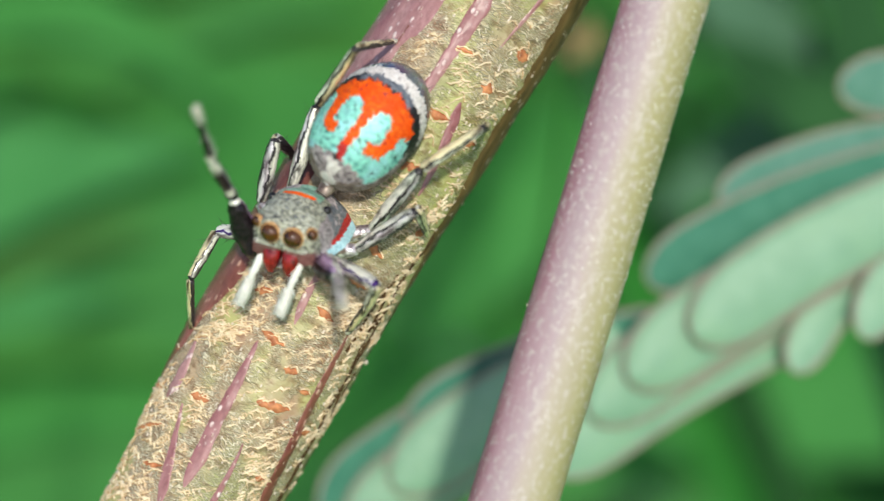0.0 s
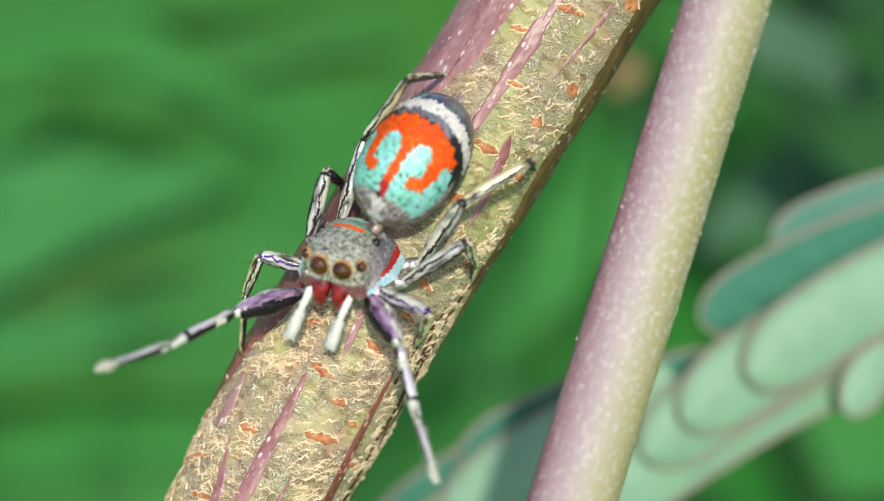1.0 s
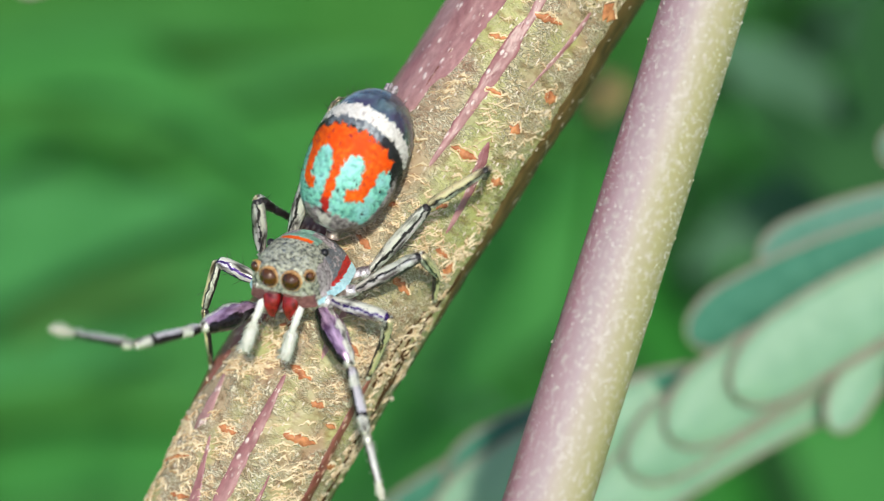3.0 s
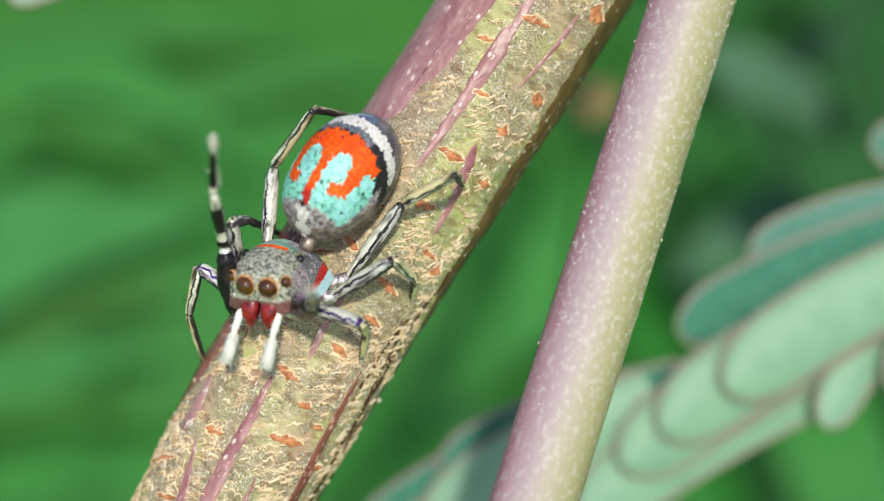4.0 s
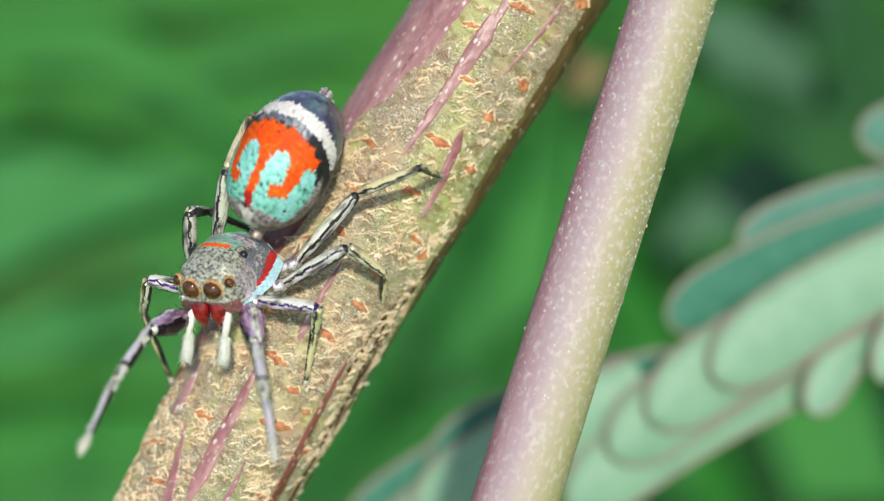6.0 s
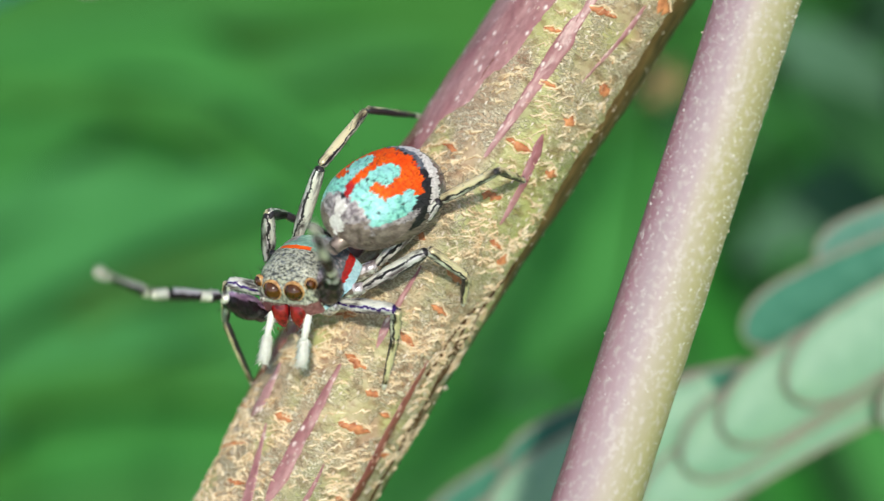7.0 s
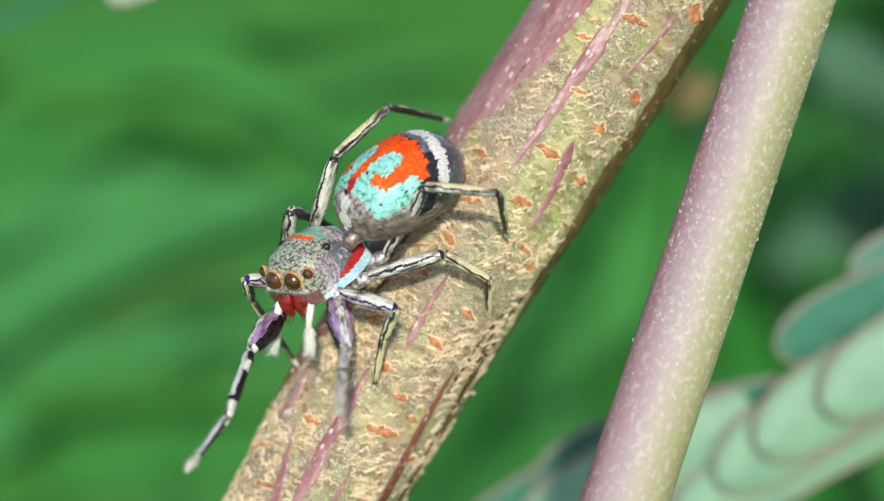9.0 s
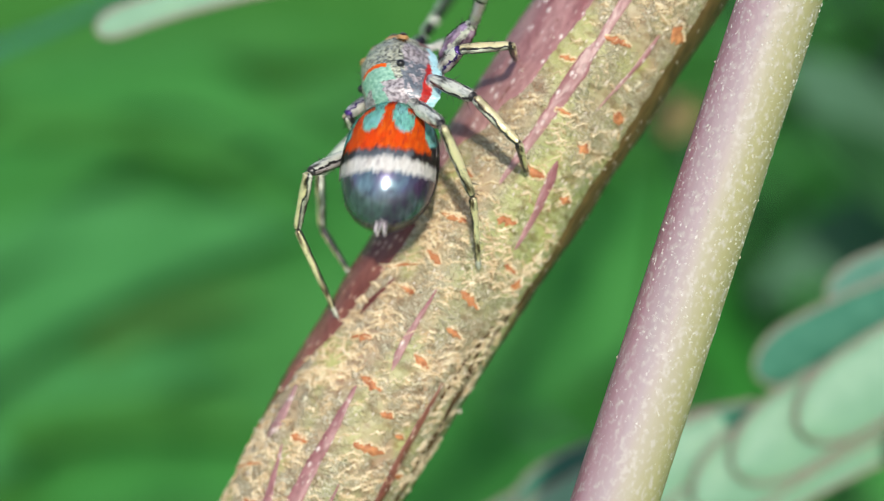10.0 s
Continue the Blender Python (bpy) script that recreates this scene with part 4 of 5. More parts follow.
def build_abdomen(spider, rng):
    bm = bmesh.new()
    ys = [1.94 * math.sin(math.pi * (i / 130 - 0.5)) - 0.06 for i in range(131)]
    rows = [[abdomen_point(y, 2 * math.pi * j / 180 - math.pi) for j in range(180)] for y in ys[1:-1]]
    vs = grid(bm, rows, True)
    cap(bm, vs[0])
    cap(bm, vs[-1], True)
    bmesh.ops.recalc_face_normals(bm, faces=bm.faces)
    slotted(bm, abdomen_slot, rng, {0: 5, 1: 2, 3: 8}, 0.025)
    scales = bmesh.new()
    coat_of_scales(scales, bm, 9000, 0.090, rng, Vector((0, -1, 0)), 0.014, (7, 9))
    abdomen = part("abdomen", bm, ABDOMEN_MATS, spider, "orange-red and teal patterned abdomen with white band and blue-black tail")
    part("scale_coat", scales, ABDOMEN_MATS, abdomen, kind="stuff")
    bm = bmesh.new()
    for k in range(280):
        y, a = rng.uniform(-1.9, 1.6), rng.uniform(-2.2, 2.2)
        p = abdomen_point(y, a)
        hair(bm, p, Vector((p.x, p.y * 0.4 - 0.9, p.z)), rng.uniform(0.10, 0.30), 0.0055)
    part("abdomen_hair", bm, BRISTLE, abdomen, kind="stuff")
    bm = bmesh.new()
    for x, z, r in ((0.09, 0.0, 0.085), (-0.09, 0.0, 0.085), (0.08, -0.13, 0.08), (-0.08, -0.13, 0.08), (0.0, 0.09, 0.07)):
        tube(bm, [(x, -1.88, z), (x * 1.1, -2.08, z), (x * 1.3, -2.22, z * 1.1), (x * 1.3, -2.25, z * 1.1)], [r, r * 0.95, r * 0.7, r * 0.2], 12)
    part("spinneret", bm, LILAC_SCALE, abdomen, "pale tail-end spinnerets")
    bm = bmesh.new()
    tube(bm, [(0, 1.55, -0.50), (0, 1.80, -0.62), (0, 2.0, -0.70)], [0.30, 0.20, 0.18], 16)
    part("waist", bm, BELLY, abdomen)
    return abdomen


def segment(name, parent, length, radii, chooser, mats, rng, bristles=10, long_hair=0.22, hair_mat=None, fore=0.0):
    """One rigid piece of a leg, along +y from its joint, its upper side towards +z. fore turns its colours away from the fore side."""
    bm = bmesh.new()
    n, m = 44, 36
    rows = []
    for i in range(n + 1):
        u = i / n
        y = length * u
        r = ease(u, radii)
        r *= math.sqrt(max(0.01, 1 - (1 - min(1, u / 0.05)) ** 2)) * math.sqrt(max(0.01, 1 - (1 - min(1, (1 - u) / 0.05)) ** 2))
        rows.append([(r * math.sin(a), y + (-r * 0.3 if i == 0 else 0) + (r * 0.3 if i == n else 0), r * 0.96 * math.cos(a)) for a in (2 * math.pi * j / m for j in range(m))])
    turn = rng.uniform(0, 50)
    vs = grid(bm, rows, True, lambda i, j: chooser((i + 0.5) / n, 1 - math.acos(max(-1, min(1, math.cos((j + 0.5) / m * 2 * math.pi + fore)))) / math.pi, 0.10 * fbm((i / n * 5 + turn, j * 0.05, 0))))
    cap(bm, vs[0])
    cap(bm, vs[-1], True)
    bmesh.ops.recalc_face_normals(bm, faces=bm.faces)
    bm.normal_update()
    coat = bmesh.new()
    coat_of_scales(coat, bm, 520, 0.05, rng, Vector((0, 1, 0)), 0.008)
    ob = part(name, bm, mats, parent)
    for v in coat.verts:
        v.co *= MM
    me = ob.data
    both = bmesh.new()
    both.from_mesh(me)
    tmp = bpy.data.meshes.new("coat")
    coat.to_mesh(tmp)
    coat.free()
    both.from_mesh(tmp)
    bpy.data.meshes.remove(tmp)
    slot = len(mats)
    hb = bmesh.new()
    for k in range(bristles):
        u, a = rng.uniform(0.1, 0.98), rng.uniform(-2.4, 2.4)
        r = ease(u, radii)
        hair(hb, (r * math.sin(a), length * u, r * math.cos(a)), (math.sin(a), 0.7, math.cos(a)), rng.uniform(0.4, 1.2) * long_hair, 0.008)
    for f in hb.faces:
        f.material_index = slot
    for v in hb.verts:
        v.co *= MM
    tmp = bpy.data.meshes.new("bristle")
    hb.to_mesh(tmp)
    hb.free()
    both.from_mesh(tmp)
    bpy.data.meshes.remove(tmp)
    both.to_mesh(me)
    both.free()
    me.materials.append(hair_mat or BRISTLE)
    me.shade_smooth()
    return ob


# joint places on the body and the lengths of the three moving pieces of each leg
LEGS = {
    "1R": ((0.85, 0.82, -0.72), (2.04, 2.06, 2.07)),
    "1L": ((-0.70, 0.43, -0.45), (2.17, 1.93, 1.76)),
    "2R": ((1.06, 0.19, -0.38), (1.26, 1.44, 2.58)),
    "3R": ((1.27, -0.45, 0.14), (1.81, 1.67, 2.28)),
    "4R": ((0.66, -0.99, 0.33), (2.41, 2.33, 2.73)),
    "2L": ((-1.16, 0.64, -0.22), (1.64, 1.25, 2.12)),
    "3L": ((-1.55, -0.12, -0.28), (2.11, 1.66, 1.62)),
    "4L": ((-1.62, -0.99, -0.20), (2.55, 1.96, 2.97)),
}


def build_leg(spider, key, rng):
    root, lengths = LEGS[key]
    root = Vector(root)
    s = 1 if root.x > 0 else -1
    front = key[0] == "1"
    inner = Vector((s * 0.42, root.y * 0.75, -0.45))
    bm = bmesh.new()
    mid = inner.lerp(root, 0.55) + Vector((0, 0, -0.14))
    tube(bm, [inner, inner.lerp(mid, 0.5), mid, mid.lerp(root, 0.6), root], [0.16, 0.24, 0.22, 0.19, 0.15], 18)
    bmesh.ops.recalc_face_normals(bm, faces=bm.faces)
    for f in bm.faces:
        f.material_index = 1 if fbm(f.calc_center_median() * 5) > 0.25 else 0
    leg = part("leg", bm, [LILAC_SILVER, BELLY], spider, "banded black and white raised front leg" if front else "silver and black striped walking leg")

    # v is 0 below and 1 on top
    def femur_front(u, v, r):
        if u > 0.94 or u < 0.05:
            return 2
        return 2 if v + r > 0.88 else (0 if v + r > 0.60 else 1)

    def tibia_front(u, v, r):
        if 0.16 < u + r * 0.3 < 0.32 or u + r * 0.3 > 0.76:
            return 0
        return 2 if v + r > 0.60 and u < 0.7 else 1

    def foot_front(u, v, r):
        if u < 0.14:
            return 0
        if u > 0.70:
            return 3
        return 2 if v + r > 0.62 else 1

    def stripes(u, v, r):
        k = v + 1.5 * r
        if u > 0.95:
            return 1
        if k > 0.70:
            return 0
        if k > 0.58:
            return 1
        return 2 if k > 0.34 else 1

    def foot_stripe(u, v, r):
        if u > 0.86:
            return 3
        return 2 if v + 1.6 * r > 0.50 else 1

    a, b, c = lengths
    if front:
        segment("femur", leg, a, ((0, 0.13), (0.22, 0.26), (0.50, 0.35), (0.80, 0.26), (1, 0.13)), femur_front, [PURPLE, JET, SILVER], rng, 26, 0.3, None, -0.48 * s)
        segment("tibia", leg, b, ((0, 0.13), (0.12, 0.155), (0.22, 0.13), (0.6, 0.15), (1, 0.12)), tibia_front, [SILVER, JET, LILAC_SILVER], rng, 26, 0.22, None, -0.48 * s)
        segment("metatarsus", leg, c, ((0, 0.12), (0.5, 0.08), (0.72, 0.075), (0.86, 0.11), (1, 0.065)), foot_front, [SILVER, JET, LILAC_SILVER, DUST], rng, 50, 0.16, FUZZ, -0.48 * s)
    else:
        second = key[0] == "2"
        segment("femur", leg, a, ((0, 0.13), (0.4, 0.20), (0.8, 0.185), (1, 0.13)), stripes, [SILVER, VIOLET if second else SOOT, LILAC_SILVER], rng, 16, 0.34)
        segment("tibia", leg, b, ((0, 0.135), (0.3, 0.145), (0.8, 0.125), (1, 0.10)), stripes, [GOLD, SOOT, SILVER], rng, 16, 0.30)
        segment("metatarsus", leg, c, ((0, 0.105), (0.4, 0.092), (0.9, 0.068), (1, 0.05)), foot_stripe, [GOLD, SOOT, GOLD, DUST], rng, 26, 0.14)
    return leg


PALP_ROOTS = {"R": Vector((0.52, 1.10, -0.20)), "L": Vector((-0.52, 1.10, -0.20))}


def build_palp(spider, side, rng):
    """A short feeler with a pale brush at its end, hanging from its joint along +y."""
    bm = bmesh.new()
    tube(bm, [(0, -0.05, 0), (0, 0.2, 0.02), (0, 0.55, 0.05), (0, 0.85, 0.03)], [0.09, 0.105, 0.09, 0.08], 14)
    bmesh.ops.recalc_face_normals(bm, faces=bm.faces)
    for k in range(60):
        u, a = rng.uniform(0.1, 0.8), rng.uniform(0, 6.28)
        hair(bm, Vector((math.cos(a) * 0.08, u, math.sin(a) * 0.08 + 0.03)), (math.cos(a), 1.2, math.sin(a)), rng.uniform(0.10, 0.25), 0.008)
    palp = part("palp", bm, FUZZ, spider, "short feeler with a pale brush")
    bm = bmesh.new()
    tube(bm, [(0, 0.70, 0.03), (0, 0.92, 0.0), (0, 1.22, -0.06), (0, 1.46, -0.10), (0, 1.56, -0.11)], [0.08, 0.13, 0.17, 0.13, 0.03], 14)
    bmesh.ops.recalc_face_normals(bm, faces=bm.faces)
    for k in range(420):
        u, a = rng.uniform(0.72, 1.5), rng.uniform(0, 6.28)
        d = Vector((math.cos(a), 1.1, math.sin(a)))
        hair(bm, Vector((math.cos(a) * 0.10, u, math.sin(a) * 0.10 - 0.06 * (u - 0.7))), d, rng.uniform(0.10, 0.28), 0.009)
    part("brush", bm, FUZZ, palp)
    return palp


def build_spider():
    rng = random.Random(12)
    spider = thing("jumping_spider", at_stage(-3, -0.4, 1), "small orange, teal and grey jumping spider on the twig", "spider")
    build_head(spider, rng)
    parts = {"abdomen": build_abdomen(spider, rng)}
    for key in LEGS:
        parts[key] = build_leg(spider, key, rng)
    for side in "RL":
        parts["palp" + side] = build_palp(spider, side, rng)
    return spider, parts


build_ground()
build_meadow()
build_arching_grass()
build_twig()
build_stalk()
LEAF = build_leaf()
SPRAY = build_spray()
build_flower()
SPIDER, PARTS = build_spider()


# ---- what moves ----
def smooth_at(t, rows):
    """A value between the rows (seconds, x, y, z), without overshoot."""
    if t <= rows[0][0]:
        return Vector(rows[0][1:])
    if t >= rows[-1][0]:
        return Vector(rows[-1][1:])
    i = max(k for k in range(len(rows) - 1) if rows[k][0] <= t)
    t0, t1 = rows[i][0], rows[i + 1][0]
    u = (t - t0) / (t1 - t0)
    got = []
    for c in (1, 2, 3):
        d = (rows[i + 1][c] - rows[i][c]) / (t1 - t0)
        m = []
        for k in (i, i + 1):
            if k == 0 or k == len(rows) - 1:
                m.append(d)
                continue
            da = (rows[k][c] - rows[k - 1][c]) / (rows[k][0] - rows[k - 1][0])
            db = (rows[k + 1][c] - rows[k][c]) / (rows[k + 1][0] - rows[k][0])
            m.append(0.0 if da * db <= 0 else 2 * da * db / (da + db))
        h = t1 - t0
        got.append((1 + 2 * u) * (1 - u) ** 2 * rows[i][c] + u * (1 - u) ** 2 * h * m[0] + u * u * (3 - 2 * u) * rows[i + 1][c] - u * u * (1 - u) * h * m[1])
    return Vector(got)


def heading(place, ahead, up):
    """A pose in the stage, y ahead and z up."""
    y = ahead.normalized()
    z = (up - y * up.dot(y)).normalized()
    x = y.cross(z)
    return Matrix(((x.x, y.x, z.x, place.x), (x.y, y.y, z.y, place.y), (x.z, y.z, z.z, place.z), (0, 0, 0, 1)))


def metres(m):
    m = m.copy()
    m.translation *= MM
    return m


TICKS = [i / 10 for i in range(101)]
OUTWARD = {"1": (0.6, 0.8), "2": (0.9, 0.4), "3": (1.0, -0.1), "4": (0.7, -0.7)}


def move_leg(leg, key, body, knee, ankle, tip):
    """Bends a leg through its three joints; every piece keeps its length."""
    root, lengths = LEGS[key]
    s = 1 if root[0] > 0 else -1
    hx, hy = OUTWARD[key[0]]
    across = Vector((hy, -s * hx, 0)).normalized()
    rows = {"femur": [], "tibia": [], "metatarsus": []}
    for t in TICKS:
        back = body[t].inverted()
        at = Vector(root)
        for name, length, joint in zip(rows, lengths, (knee, ankle, tip)):
            d = (back @ smooth_at(t, joint) - at).normalized()
            x = (across - d * across.dot(d)).normalized()
            z = x.cross(d)
            m = Matrix(((x.x, d.x, z.x, at.x), (x.y, d.y, z.y, at.y), (x.z, d.z, z.z, at.z), (0, 0, 0, 1)))
            rows[name].append((t, metres(m)))
            at = at + d * length
    for piece in leg.children:
        walk(piece, rows[piece.name.split(".")[0]])


def motions():
    walk(LEAF, [(t, at_stage(x, y, 0)) for t, x, y in (
        (0, 0, 0), (0.5, -0.10, 0.06), (1, 0.29, -0.26), (1.5, 0.26, -0.20), (2, 0.38, -0.34), (3.5, 0.61, -0.38), (4, 0.68, -0.10), (4.5, 0.78, -0.40),
        (5, 1.15, -0.50), (5.2, 0.99, -0.42), (6.3, 0.80, -0.45), (6.5, 0.79, -0.50), (7, 0.65, -0.65), (7.5, 0.70, -0.52), (8, 0.72, -0.75),
        (8.5, 0.73, -0.76), (9, 0.87, -0.83), (9.5, 0.70, -0.83), (10, 0.62, -0.95))])

    walk(SPRAY, [(t, at_stage(x, y, 0)) for t, x, y in ((0, 0, 0.8), (2, 0, 0.8), (3.5, 0.2, 0.6), (5, 0.4, 0.4), (6.5, 0.2, 0.5), (8, -0.1, 0.5), (9, 0, 0.3), (10, 0, 0))])

    head_at = [(0, -3.07, -0.41, 0.91), (0.5, -3.11, -0.35, 0.87), (1, -3.08, -0.42, 0.98), (1.5, -3.04, -0.42, 0.96), (2, -3.05, -0.42, 1.03), (3.5, -4.07, -0.79,
            1.01), (4, -4.06, -0.87, 1.07), (4.5, -4.07, -0.78, 0.95), (5, -5.05, -1.08, 1.06), (6.5, -5.06, -1.05, 1.10), (7, -5.10, -1.05, 1.03), (7.5, -5.04,
            -1.10, 1.04), (8, -5.09, -1.03, 1.05), (8.5, -5.61, -0.71, 1.17), (9, -5.63, -0.71, 1.08), (9.3, -5.98, -0.32, 1.20), (9.5, -5.59, 1.28, 0.81), (9.7,
            -3.12, 4.95, 0.20), (9.8, -2.80, 4.56, 0.14), (10, -3.10, 4.68, 0.29)]
    head_ahead = [(0, -0.33, -0.49, 0.81), (0.5, -0.31, -0.53, 0.79), (1, -0.33, -0.48, 0.81), (1.5, -0.34, -0.50, 0.80), (2, -0.33, -0.51, 0.79), (3.5, -0.31, -0.48,
            0.82), (4, -0.30, -0.47, 0.83), (4.5, -0.32, -0.48, 0.82), (5, -0.29, -0.59, 0.75), (6.5, -0.33, -0.60, 0.72), (7, -0.30, -0.60, 0.75), (7.5, -0.33,
            -0.56, 0.76), (8, -0.31, -0.59, 0.75), (8.5, -0.42, -0.60, 0.68), (9, -0.44, -0.60, 0.67), (9.3, -0.71, -0.70, 0.11), (9.5, -0.80, 0.53, -0.27), (9.7,
            -0.07, 0.84, -0.53), (9.8, 0.00, 0.79, -0.61), (10, -0.07, 0.84, -0.53)]
    head_up = [(0, 0.09, 0.83, 0.54), (0.5, 0.08, 0.81, 0.58), (1, 0.07, 0.84, 0.53), (1.5, 0.06, 0.83, 0.55), (2, 0.05, 0.83, 0.56), (3.5, -0.01, 0.86, 0.50), (4,
            -0.05, 0.87, 0.48), (4.5, -0.06, 0.87, 0.49), (5, -0.18, 0.80, 0.57), (6.5, -0.19, 0.80, 0.57), (7, -0.16, 0.80, 0.58), (7.5, -0.18, 0.83, 0.53), (8,
            -0.13, 0.81, 0.58), (8.5, -0.31, 0.80, 0.51), (9, -0.30, 0.80, 0.52), (9.3, -0.59, 0.67, 0.44), (9.5, -0.08, 0.35, 0.93), (9.7, -0.67, 0.36, 0.65),
            (9.8, -0.61, 0.48, 0.63), (10, -0.67, 0.36, 0.65)]
    tail_at = [(0, -1.22, 2.13, 0.84), (0.5, -1.20, 2.24, 0.74), (1, -1.36, 2.11, 1.15), (1.5, -1.31, 2.30, 0.86), (2, -1.36, 2.29, 1.04), (3.5, -2.58,
            2.14, 1.20), (3.8, -2.35, 1.82, 1.00), (4, -2.35, 1.82, 1.00), (4.5, -2.57, 2.15, 1.15), (4.7, -2.80, 2.10, 1.30), (4.8, -2.91, 1.31, 1.07),
            (4.9, -3.25, 1.75, 1.55), (5, -3.42, 1.87, 1.72)]
    tail_at += [(6.5, -3.46, 1.90, 1.37), (6.9, -3.05, 1.00, 1.07), (7, -3.03, 0.96, 1.07), (7.5, -3.37, 1.89, 1.63), (7.8, -3.48, 2.22, 1.55), (8, -3.03,
            1.16, 1.22), (8.5, -3.62, 2.04, 1.27), (8.6, -3.63, 2.02, 1.27), (9, -3.42, 1.42, 1.19), (9.3, -3.97, 2.77, 1.20), (9.5, -2.65, 1.59, 0.54),
            (9.7, -3.10, 2.60, 1.20), (9.8, -3.30, 3.29, 0.82), (10, -3.27, 2.50, 1.75)]
    tail_ahead = [(0, -0.55, -0.68, 0.48), (0.5, -0.57, -0.70, 0.43), (1, -0.52, -0.74, 0.43), (1.5, -0.51, -0.82, 0.25), (2, -0.48, -0.85, 0.22), (3.5,
            -0.39, -0.91, 0.14), (3.8, -0.50, -0.70, 0.50), (4, -0.50, -0.70, 0.50), (4.5, -0.38, -0.89, 0.27), (4.7, -0.38, -0.89, 0.27), (4.8, -0.59,
            -0.32, 0.74), (4.9, -0.47, -0.87, 0.17), (5, -0.47, -0.87, 0.17)]
    tail_ahead += [(6.5, -0.47, -0.82, 0.32), (6.9, -0.59, -0.32, 0.74), (7, -0.59, -0.32, 0.74), (7.5, -0.50, -0.84, 0.22), (7.8, -0.50, -0.84, 0.22), (8,
            -0.58, -0.45, 0.68), (8.5, -0.63, -0.76, 0.19), (8.6, -0.63, -0.76, 0.19), (9, -0.69, -0.46, 0.56), (9.3, -0.69, -0.70, -0.15), (9.5, -1.00,
            0.03, -0.09), (9.7, 0.06, 0.91, -0.41), (9.8, -0.05, 0.43, -0.90), (10, 0.06, 0.78, -0.62)]
    tail_up = [(0, 0.18, 0.46, 0.87), (0.5, 0.16, 0.42, 0.89), (1, 0.05, 0.47, 0.88), (1.5, -0.08, 0.33, 0.94), (2, -0.12, 0.31, 0.94), (3.5, -0.19, 0.23,
            0.95), (3.8, -0.10, 0.60, 0.79), (4, -0.10, 0.60, 0.79), (4.5, -0.15, 0.34, 0.93), (4.7, -0.15, 0.34, 0.93), (4.8, 0.11, 0.88, 0.47), (4.9,
            -0.21, 0.30, 0.93), (5, -0.21, 0.30, 0.93)]
    tail_up += [(6.5, -0.13, 0.43, 0.89), (6.9, 0.11, 0.88, 0.47), (7, 0.11, 0.88, 0.47), (7.5, -0.16, 0.34, 0.93), (7.8, -0.16, 0.34, 0.93), (8, 0.07,
            0.80, 0.59), (8.5, -0.28, 0.44, 0.85), (8.6, -0.28, 0.44, 0.85), (9, -0.13, 0.84, 0.53), (9.3, -0.40, 0.21, 0.89), (9.5, -0.07, 0.44, 0.89),
            (9.7, -0.06, 0.41, 0.91), (9.8, 0.05, 0.90, 0.43), (10, -0.05, 0.62, 0.78)]
    body = {t: heading(smooth_at(t, head_at), smooth_at(t, head_ahead), smooth_at(t, head_up)) for t in TICKS}
    walk(SPIDER, [(t, STAGE @ metres(body[t])) for t in TICKS])
    walk(PARTS["abdomen"], [(t, metres(body[t].inverted() @ heading(smooth_at(t, tail_at), smooth_at(t, tail_ahead), smooth_at(t, tail_up)))) for t in TICKS])
    knee = [(0, -4.61, 0.48, 2.23), (0.3, -5.10, 0.03, 2.32), (0.5, -5.33, -0.69, 2.47), (1, -5.77, -1.64, 1.95), (1.5, -5.47, -2.34, 1.71), (1.8, -4.90, -0.51, 2.40), (2, -4.58, 0.30, 2.47), (2.2, -4.97, -0.03, 2.56), (3.3, -6.11, -2.59, 2.26), (3.5, -6.13, -2.90, 2.14), (3.7, -6.23, -1.63, 2.70), (3.8, -5.67, -0.16, 2.42), (4, -5.33, 0.20, 2.08), (4.2, -5.75, -0.05, 2.10), (4.5, -6.29, -0.49, 2.09), (4.7, -6.54, -1.42, 2.60), (4.9, -6.58, -0.74, 2.47), (5, -6.44, -0.46, 2.35)]
    knee += [(5.2, -6.74, -0.81, 2.48), (6.3, -6.75, -2.57, 2.74), (6.5, -6.93, -0.98, 2.47), (6.8, -7.07, -0.42, 1.75), (7, -7.07, -1.48, 2.59), (7.3, -7.25, -2.72, 2.24), (7.5, -7.12, -3.45, 1.62), (7.8, -7.20, -1.08, 2.30), (8, -6.71, -0.29, 2.11), (8.3, -7.50, -1.37, 2.51), (8.5, -7.18, 0.04, 1.98), (8.8, -7.58, -1.76, 2.57), (9, -7.11, -2.82, 2.40), (9.3, -8.37, -0.50, 0.40), (9.5, -5.16, 2.68, 1.83), (9.8, -2.25, 6.40, 1.22), (10, -1.12, 6.34, 1.45)]
    ankle = [(0, -4.88, 1.29, 4.10), (0.3, -6.09, 0.05, 4.13), (0.5, -6.61, -0.55, 4.08), (1, -7.18, -2.31, 3.29), (1.5, -6.50, -3.86, 2.67), (1.8, -6.07, -0.60, 4.00), (2, -5.40, 0.63, 4.34), (2.2, -5.67, 0.56, 4.41), (3.3, -7.47, -3.67, 3.37), (3.5, -6.98, -4.57, 3.00), (3.7, -6.55, -0.03, 3.96), (3.8, -5.92, 1.40, 3.74), (4, -5.35, 1.42, 3.74), (4.2, -6.08, 1.11, 3.85), (4.5, -7.05, 0.12, 3.91), (4.7, -7.77, -1.94, 4.17), (4.9, -6.97, 0.16, 4.28), (5, -6.66, 0.79, 3.98)]
